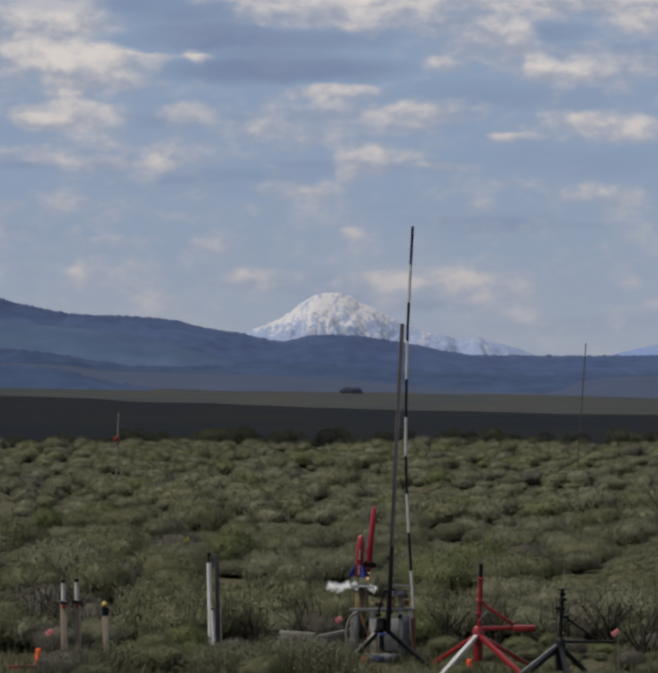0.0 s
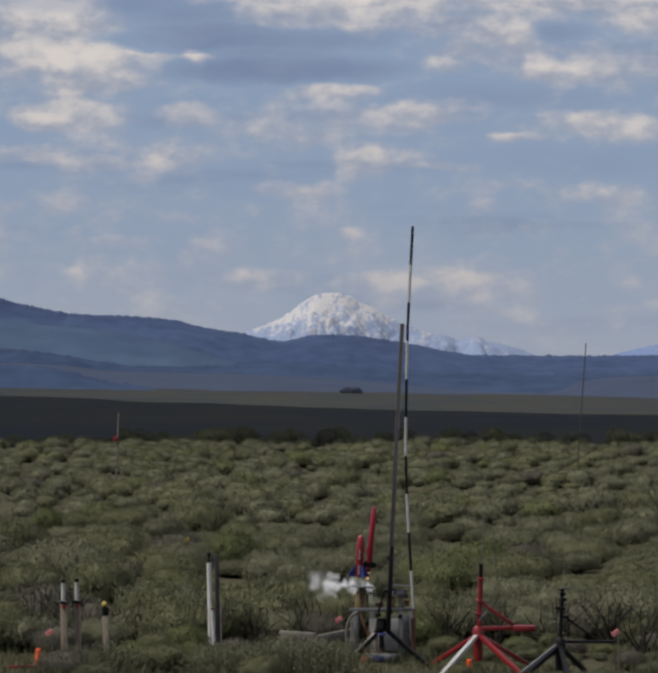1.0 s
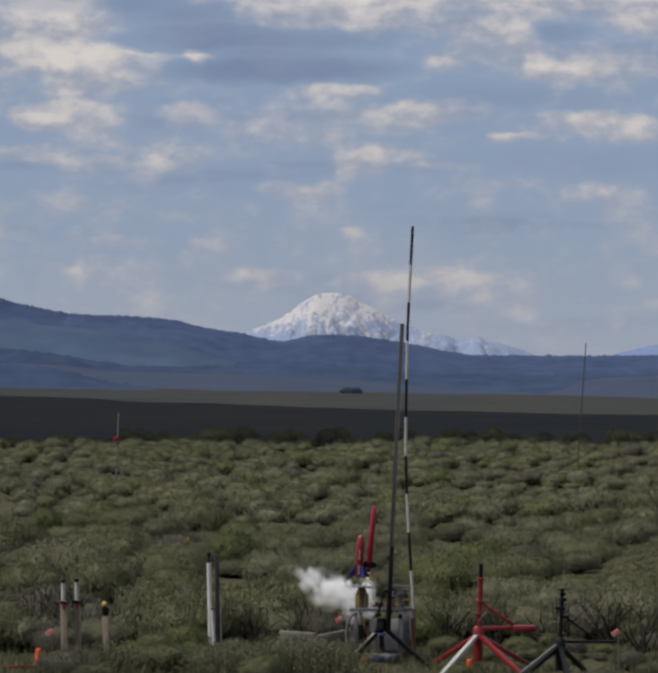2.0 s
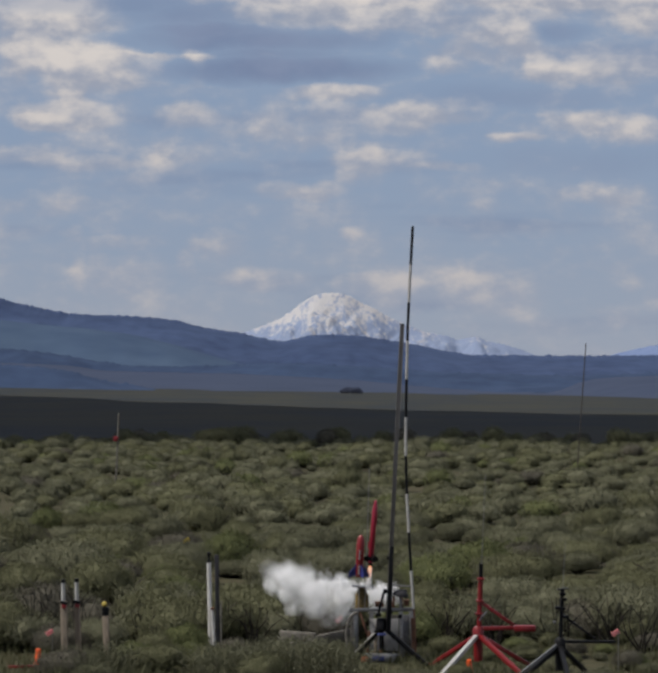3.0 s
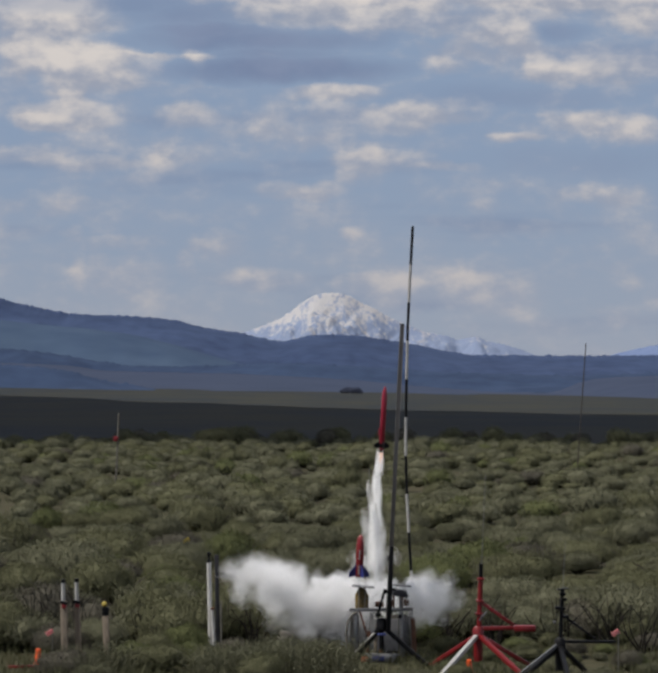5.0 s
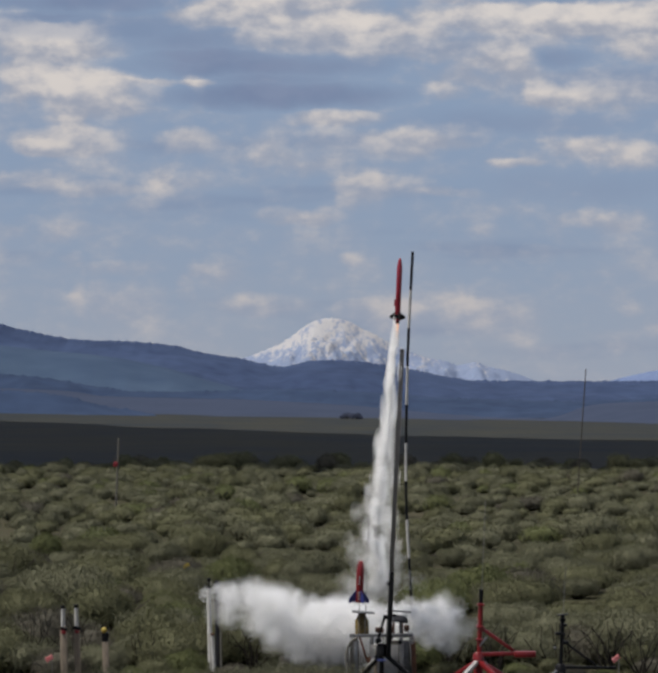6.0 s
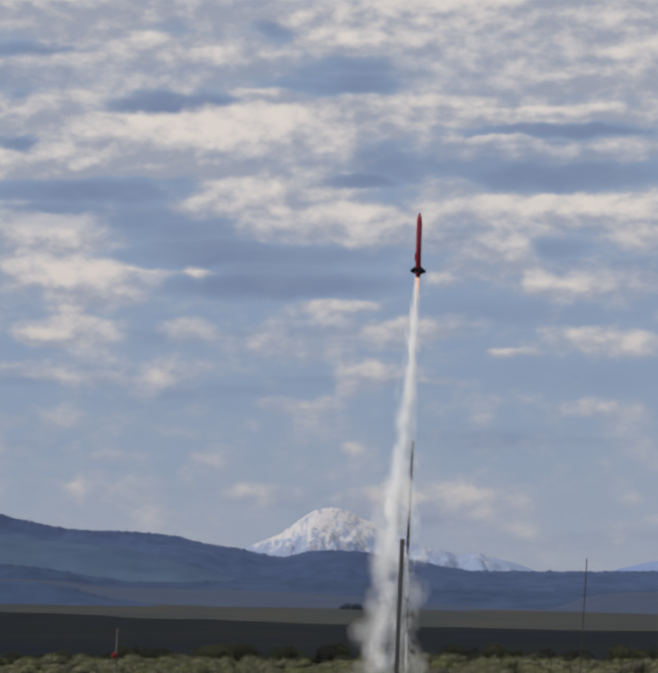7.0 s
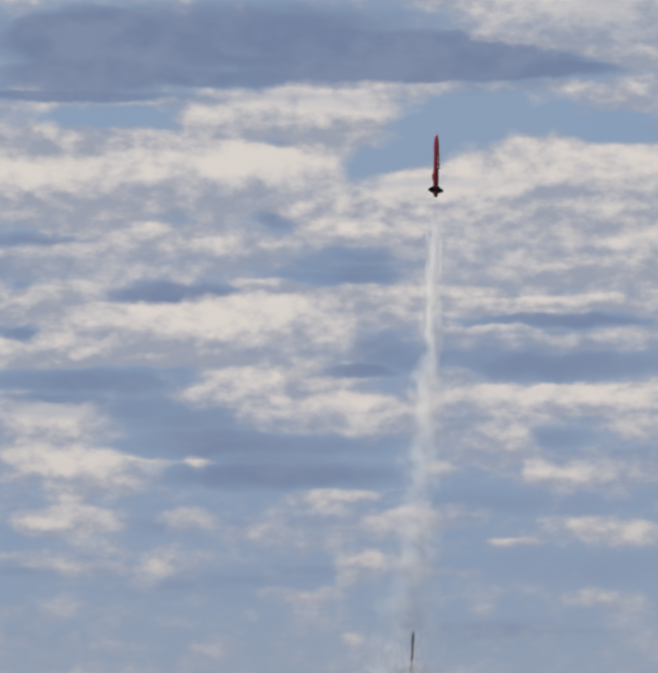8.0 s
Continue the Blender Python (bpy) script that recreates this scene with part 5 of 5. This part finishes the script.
def grass():
    """Short dry and green blades in the trampled strip and between the shrubs."""
    rng = np.random.default_rng(5)
    n = 26000
    y = 13.4 + rng.uniform(0, 1, n) ** 1.6 * 7
    x = rng.uniform(-0.16, 0.16, n) * y
    keep = np.array([fbm(float(a), float(b), 1.6, 3) > -0.12 for a, b in zip(x, y)])
    x, y = x[keep], y[keep]
    n = len(x)
    z = np.array([ground_z(float(a), float(b)) for a, b in zip(x, y)])
    h = rng.uniform(0.03, 0.10, n) * np.where(y < 14.0, 1.25, 1.0)
    ang = rng.uniform(0, 6.283, n)
    w = 0.004
    dx, dy = np.cos(ang) * w, np.sin(ang) * w
    lean = rng.normal(0, 0.35, (n, 2)) * h[:, None]
    base = np.stack([x, y, z], 1)
    a = base + np.stack([dx, dy, np.full(n, -0.01)], 1)
    b = base - np.stack([dx, dy, np.full(n, 0.01)], 1)
    t = base + np.concatenate([lean, h[:, None]], 1)
    v = np.stack([a, b, t], 1).reshape(-1, 3)
    me = bpy.data.meshes.new("grass")
    me.from_pydata(v.tolist(), [], np.arange(n * 3).reshape(-1, 3).tolist())
    me.materials.append(M["grass"])
    tagged(new("grass", me), "short dry and green grass on trampled dust", "grass", kind="stuff")


grass()


# ---- smoke: clouds of fine flakes, each puff rigid ----
def puff_mesh(n, flake, seed, stretch=(1, 1, 1)):
    """A unit puff: flakes crowded in billows, thinning towards the rim."""
    rng = np.random.default_rng(seed)
    k = 10
    cen = rng.normal(0, 0.36, (k, 3))
    r = rng.uniform(0.28, 0.55, k)
    pick = rng.integers(0, k, n)
    d = rng.normal(size=(n, 3))
    d /= np.linalg.norm(d, axis=1)[:, None]
    c = (cen[pick] + d * (rng.uniform(0, 1, n) ** 0.40 * (1 + 0.13 * rng.normal(size=n)) * r[pick])[:, None]) * stretch
    a = rng.normal(size=(n, 3, 3)) * flake
    v = (c[:, None, :] + a).reshape(-1, 3)
    return mesh_of("puff", v, np.arange(n * 3).reshape(-1, 3), M["smoke"])


def plume_mesh(n, flake, length, r0, r1, seed, ragged=0.25):
    """A stretch of the exhaust column, hanging down from its top end."""
    rng = np.random.default_rng(seed)
    s = rng.uniform(0, 1, n)
    rad = (r0 + (r1 - r0) * s) * rng.uniform(0, 1, n) ** 0.5 * (1 + ragged * np.sin(s * 19 + rng.uniform(0, 6)) * 0.5)
    ang = rng.uniform(0, 6.283, n)
    c = np.stack([np.cos(ang) * rad, np.sin(ang) * rad, -s * length], 1)
    v = (c[:, None, :] + rng.normal(size=(n, 3, 3)) * flake).reshape(-1, 3)
    return mesh_of("plume", v, np.arange(n * 3).reshape(-1, 3), M["smoke"])


FLIGHT = [(0.0, 0.233, 0.562, 5.2), (2.2, 0.233, 0.562, 5.2), (2.8, 0.241, 0.584, 5.0), (3.0, 0.243, 0.597, 5.0), (3.5, 0.247, 0.647, 4.6), (4.0, 0.256, 0.759, 4.2), (4.5, 0.276, 0.948, 3.7),
          (4.7, 0.287, 1.06, 3.5), (5.25, 0.326, 1.45, 3.2), (5.8, 0.374, 1.925, 2.8), (6.0, 0.399, 2.154, 2.6), (6.5, 0.463, 2.802, 2.2), (7.0, 0.523, 3.536, 1.8), (7.5, 0.585, 4.323, 1.5), (8.0, 0.638, 5.163, 1.2)]
FT = [r[0] for r in FLIGHT]


def rocket_at(t):
    return float(np.interp(t, FT, [r[1] for r in FLIGHT])), float(np.interp(t, FT, [r[2] for r in FLIGHT])), float(np.interp(t, FT, [r[3] for r in FLIGHT]))


def rocket_passes(z):
    """When the tail is at height z."""
    return float(np.interp(z, [r[2] + 0.0001 * i for i, r in enumerate(FLIGHT)], FT))


SMOKE = []      # (object, rows)


def smoke_thing(name, mesh, label, scale):
    ob = new(name, mesh)
    ob.scale = (scale, scale, scale)
    return tagged(ob, label, "smoke", "exhaust smoke")


THIN = [puff_mesh(8500, 0.0100, 90 + i) for i in range(3)]
PUFFS = [puff_mesh(20000, 0.0100, 70 + i) for i in range(4)]


def pad_smoke():
    """Puffs that shoot sideways off the deflector plates and hang over the ground."""
    rng = random.Random(21)
    jobs = []
    # (first second, x where it ends, z where it ends, size)
    for t0, x, z, s in ((-3, 0.15, 0.422, 0.026), (-3, 0.11, 0.414, 0.028), (-3, 0.075, 0.410, 0.030), (-3, 0.04, 0.408, 0.030), (-3, 0.01, 0.416, 0.026), (-3, 0.245, 0.415, 0.022), (-3, 0.27, 0.395, 0.022), (0.2, -0.13, 0.43, 0.05), (0.4, -0.06, 0.41, 0.055), (0.6, -0.13, 0.44, 0.06),
                        (0.8, 0.06, 0.40, 0.05), (1.0, -0.06, 0.39, 0.065), (1.3, -0.18, 0.46, 0.075), (1.6, -0.02, 0.38, 0.08), (1.8, -0.28, 0.46, 0.095), (1.9, -0.14, 0.37, 0.10), (2.0, -0.36, 0.47, 0.11), (2.2, 0.04, 0.35, 0.09), (2.4, -0.26, 0.38, 0.13)):
        jobs.append((t0, 0.19, x, z, s, -1))
    for t0, x, z, s in ((2.6, -0.10, 0.32, 0.12), (2.7, 0.08, 0.40, 0.08), (2.9, -0.42, 0.44, 0.12), (3.1, 0.04, 0.28, 0.11), (3.2, -0.20, 0.30, 0.14), (3.4, -0.50, 0.47, 0.12), (3.6, -0.34, 0.38, 0.15), (3.8, 0.0, 0.22, 0.13), (4.0, -0.58, 0.45, 0.12),
                        (4.1, -0.12, 0.24, 0.15), (4.3, -0.44, 0.38, 0.14), (4.5, -0.66, 0.46, 0.12), (4.6, 0.07, 0.33, 0.12), (4.7, -0.06, 0.15, 0.13), (4.9, -0.28, 0.26, 0.15), (5.1, 0.06, 0.22, 0.13), (5.3, -0.56, 0.40, 0.13),
                        (4.2, 0.14, 0.30, 0.10), (4.6, 0.20, 0.26, 0.12), (4.9, 0.16, 0.40, 0.12), (5.0, 0.12, 0.14, 0.13), (5.4, 0.24, 0.36, 0.13), (5.2, -0.16, 0.36, 0.13), (4.4, 0.04, 0.40, 0.11), (4.3, 0.10, 0.30, 0.12), (4.8, 0.19, 0.33, 0.13), (4.6, 0.02, 0.28, 0.13), (5.5, 0.14, 0.22, 0.13)):
        jobs.append((t0, 0.19, x, z, s, -1))
    for t0, x, z, s in ((2.6, 0.28, 0.395, 0.05), (2.8, 0.34, 0.39, 0.06), (2.9, 0.45, 0.40, 0.065), (3.1, 0.50, 0.38, 0.075), (3.3, 0.38, 0.36, 0.07), (3.4, 0.57, 0.36, 0.085), (3.7, 0.63, 0.35, 0.095), (3.9, 0.54, 0.31, 0.10), (4.1, 0.70, 0.36, 0.10), (4.3, 0.62, 0.27, 0.10), (4.5, 0.74, 0.33, 0.105),
                        (4.7, 0.66, 0.40, 0.11), (5.0, 0.72, 0.28, 0.11), (5.2, 0.50, 0.36, 0.11)):
        jobs.append((t0 - 0.35, 0.25, x, z, s, 1))
    jobs += [(4.4, 0.3, 0.36, 0.30, 0.10, 1), (4.8, 0.3, 0.44, 0.26, 0.11, 1), (5.1, 0.3, 0.34, 0.20, 0.11, 1)]
    for i, (t0, x0, x, z, s, sense) in enumerate(jobs):
        thin = -1 < t0 < 1.7 or x < -0.40 or (x > 0.6 and i % 2)
        ob = smoke_thing("smoke_puff", THIN[i % 3] if thin else PUFFS[i % 4], "thin white puff of rocket exhaust smoke" if thin else "dense white puff of rocket exhaust smoke", s * (1.35 if thin else 1.22))
        y = (15.22 if t0 < 4.3 else 15.40) + rng.uniform(-0.05, 0.25)
        rows, spin = [], rng.uniform(0, 360)
        steps = [k * 0.125 for k in range(65)]
        if t0 > 0:
            steps = sorted([k for k in steps if abs(k - t0) > 0.07] + [t0 - 0.05, t0])
        for t in steps:
            a = t - t0
            if a < -0.001:
                px, pz = x0, -0.45
            else:
                q = 1 - math.exp(-max(a, 0) * 2.2)
                px = x0 + (x - x0) * q + sense * 0.018 * min(max(a - 1.5, 0), t)
                z0 = min(z, 0.33 if t0 > 1.7 else 0.40)
                pz = z0 + (z - z0) * q + 0.006 * min(max(a - 1, 0), t)
            rows.append((t, pose(px, y, pz, 0, sense * 10 * min(max(a, 0), 4), spin)))
        SMOKE.append((ob, rows))


def trail_mesh(n, flake, seed, thin, wide, length):
    """A stretch of the trail: billows in an oval that is narrow one way and broad the other."""
    rng = np.random.default_rng(seed)
    k = 12
    cen = np.stack([rng.normal(0, 0.42, k), rng.normal(0, 0.42, k), rng.uniform(-0.5, 0.5, k)], 1)
    r = rng.uniform(0.30, 0.55, k)
    pick = rng.integers(0, k, n)
    d = rng.normal(size=(n, 3))
    d /= np.linalg.norm(d, axis=1)[:, None]
    c = (cen[pick] + d * (rng.uniform(0, 1, n) ** 0.45 * r[pick])[:, None]) * [thin, wide, length]
    v = (c[:, None, :] + rng.normal(size=(n, 3, 3)) * [flake * 1.15, flake * 1.15, flake * 0.6]).reshape(-1, 3)
    return mesh_of("trail", v, np.arange(n * 3).reshape(-1, 3), M["smoke"])


def trail_smoke():
    """The trail that stays behind the climbing rocket. A stretch comes up the column, stays where the motor
    passed, and broadens by turning its wide side to the field."""
    rng = random.Random(8)
    wide, narrow = 0.23, 0.016
    low = [trail_mesh(13000, 0.0015, 500 + i, narrow, wide, 0.17) for i in range(5)]
    mid = [trail_mesh(8000, 0.0013, 520 + i, narrow, wide, 0.17) for i in range(5)]
    high = [trail_mesh(6500, 0.0013, 540 + i, narrow, wide, 0.17) for i in range(5)]
    z, i = 0.50, 0
    while z < 4.95:
        thin = z > 2.3
        ob = smoke_thing("smoke_trail", (low if not thin else mid if z < 3.3 else high)[i % 5], "thin white smoke hanging along the rocket's path" if thin else "white smoke column hanging along the rocket's path", 1.0)
        t0 = rocket_passes(z + 0.13)
        x0 = rocket_at(rocket_passes(z))[0]
        grow = 0.062 + 0.040 * smooth_step(z, 0.5, 2.4)
        dx, y, sense, flip = rng.uniform(-0.010, 0.010), 15.06 + rng.uniform(-0.02, 0.05), 1 if i % 2 else -1, 180 if rng.random() < 0.5 else 0
        rows = [(0.0, pose(0.22, 15.2, -0.6)), (t0 - 0.14, pose(0.22, 15.2, -0.6, 0, 0, flip + sense * 4)), (t0, pose(x0, y, z, 0, 2, flip + sense * 4))]
        t = t0 + 0.2
        while t < 8.2:
            a = t - t0
            turn = math.degrees(math.asin(min(((0.016 if z < 2.3 else 0.024) + grow * a ** 1.4) / wide, 1.0)))
            rows.append((min(t, 8.0), pose(x0 + dx * min(a, 1) + (0.004 + 0.012 * (1 - smooth_step(z, 1.0, 2.0)) + 0.045 * smooth_step(z, 2.6, 4.0)) * a, y, z + 0.02 * a, 0, 2, flip + sense * turn)))
            t += 0.25
        if rows[-1][0] < 8.0:
            rows.append((8.0, rows[-1][1]))
        SMOKE.append((ob, rows))
        z += 0.085
        i += 1


def exhaust_plume():
    """The young exhaust right behind the motor; it draws back into the motor when that has burnt out."""
    for i, (g, ln) in enumerate(((0.05, 0.12),)):
        r0, r1 = 0.007 + 0.055 * g, 0.007 + 0.055 * (g + ln)
        ob = smoke_thing("exhaust_plume", plume_mesh(5000, 0.0016, ln, r0, r1, 300 + i), "white exhaust plume behind the rocket motor", 1.0)
        rows = []
        for k in range(65):
            t = k * 0.125
            rx, rz, lean = rocket_at(t)
            back = g - 0.30 * smooth_step(t, 7.5, 7.85)
            if rz - g - ln < 0.42:
                rows.append((t, pose(0.22, 15.2, -0.6, 0, 0, 0)))
            else:
                rows.append((t, pose(rx - 0.06 * back, 15.0, rz - back, 0, lean, 0)))
        SMOKE.append((ob, rows))


pad_smoke()
trail_smoke()
exhaust_plume()


def motions():
    walk(ROCKET, [(t, pose(x, 15.0, z, 0, lean, 0)) for t, x, z, lean in FLIGHT])
    # the flame dies back into the motor when it has burnt out
    walk(FLAME, [(0.0, pose(0, 0, 0.03)), (2.5, pose(0, 0, 0.03)), (3.2, pose(0, 0, 0)), (7.0, pose(0, 0, 0)), (7.5, pose(0, 0, 0.01)), (7.8, pose(0, 0, 0.085)), (8.0, pose(0, 0, 0.085))])
    for ob, rows in SMOKE:
        walk(ob, rows)


motions()
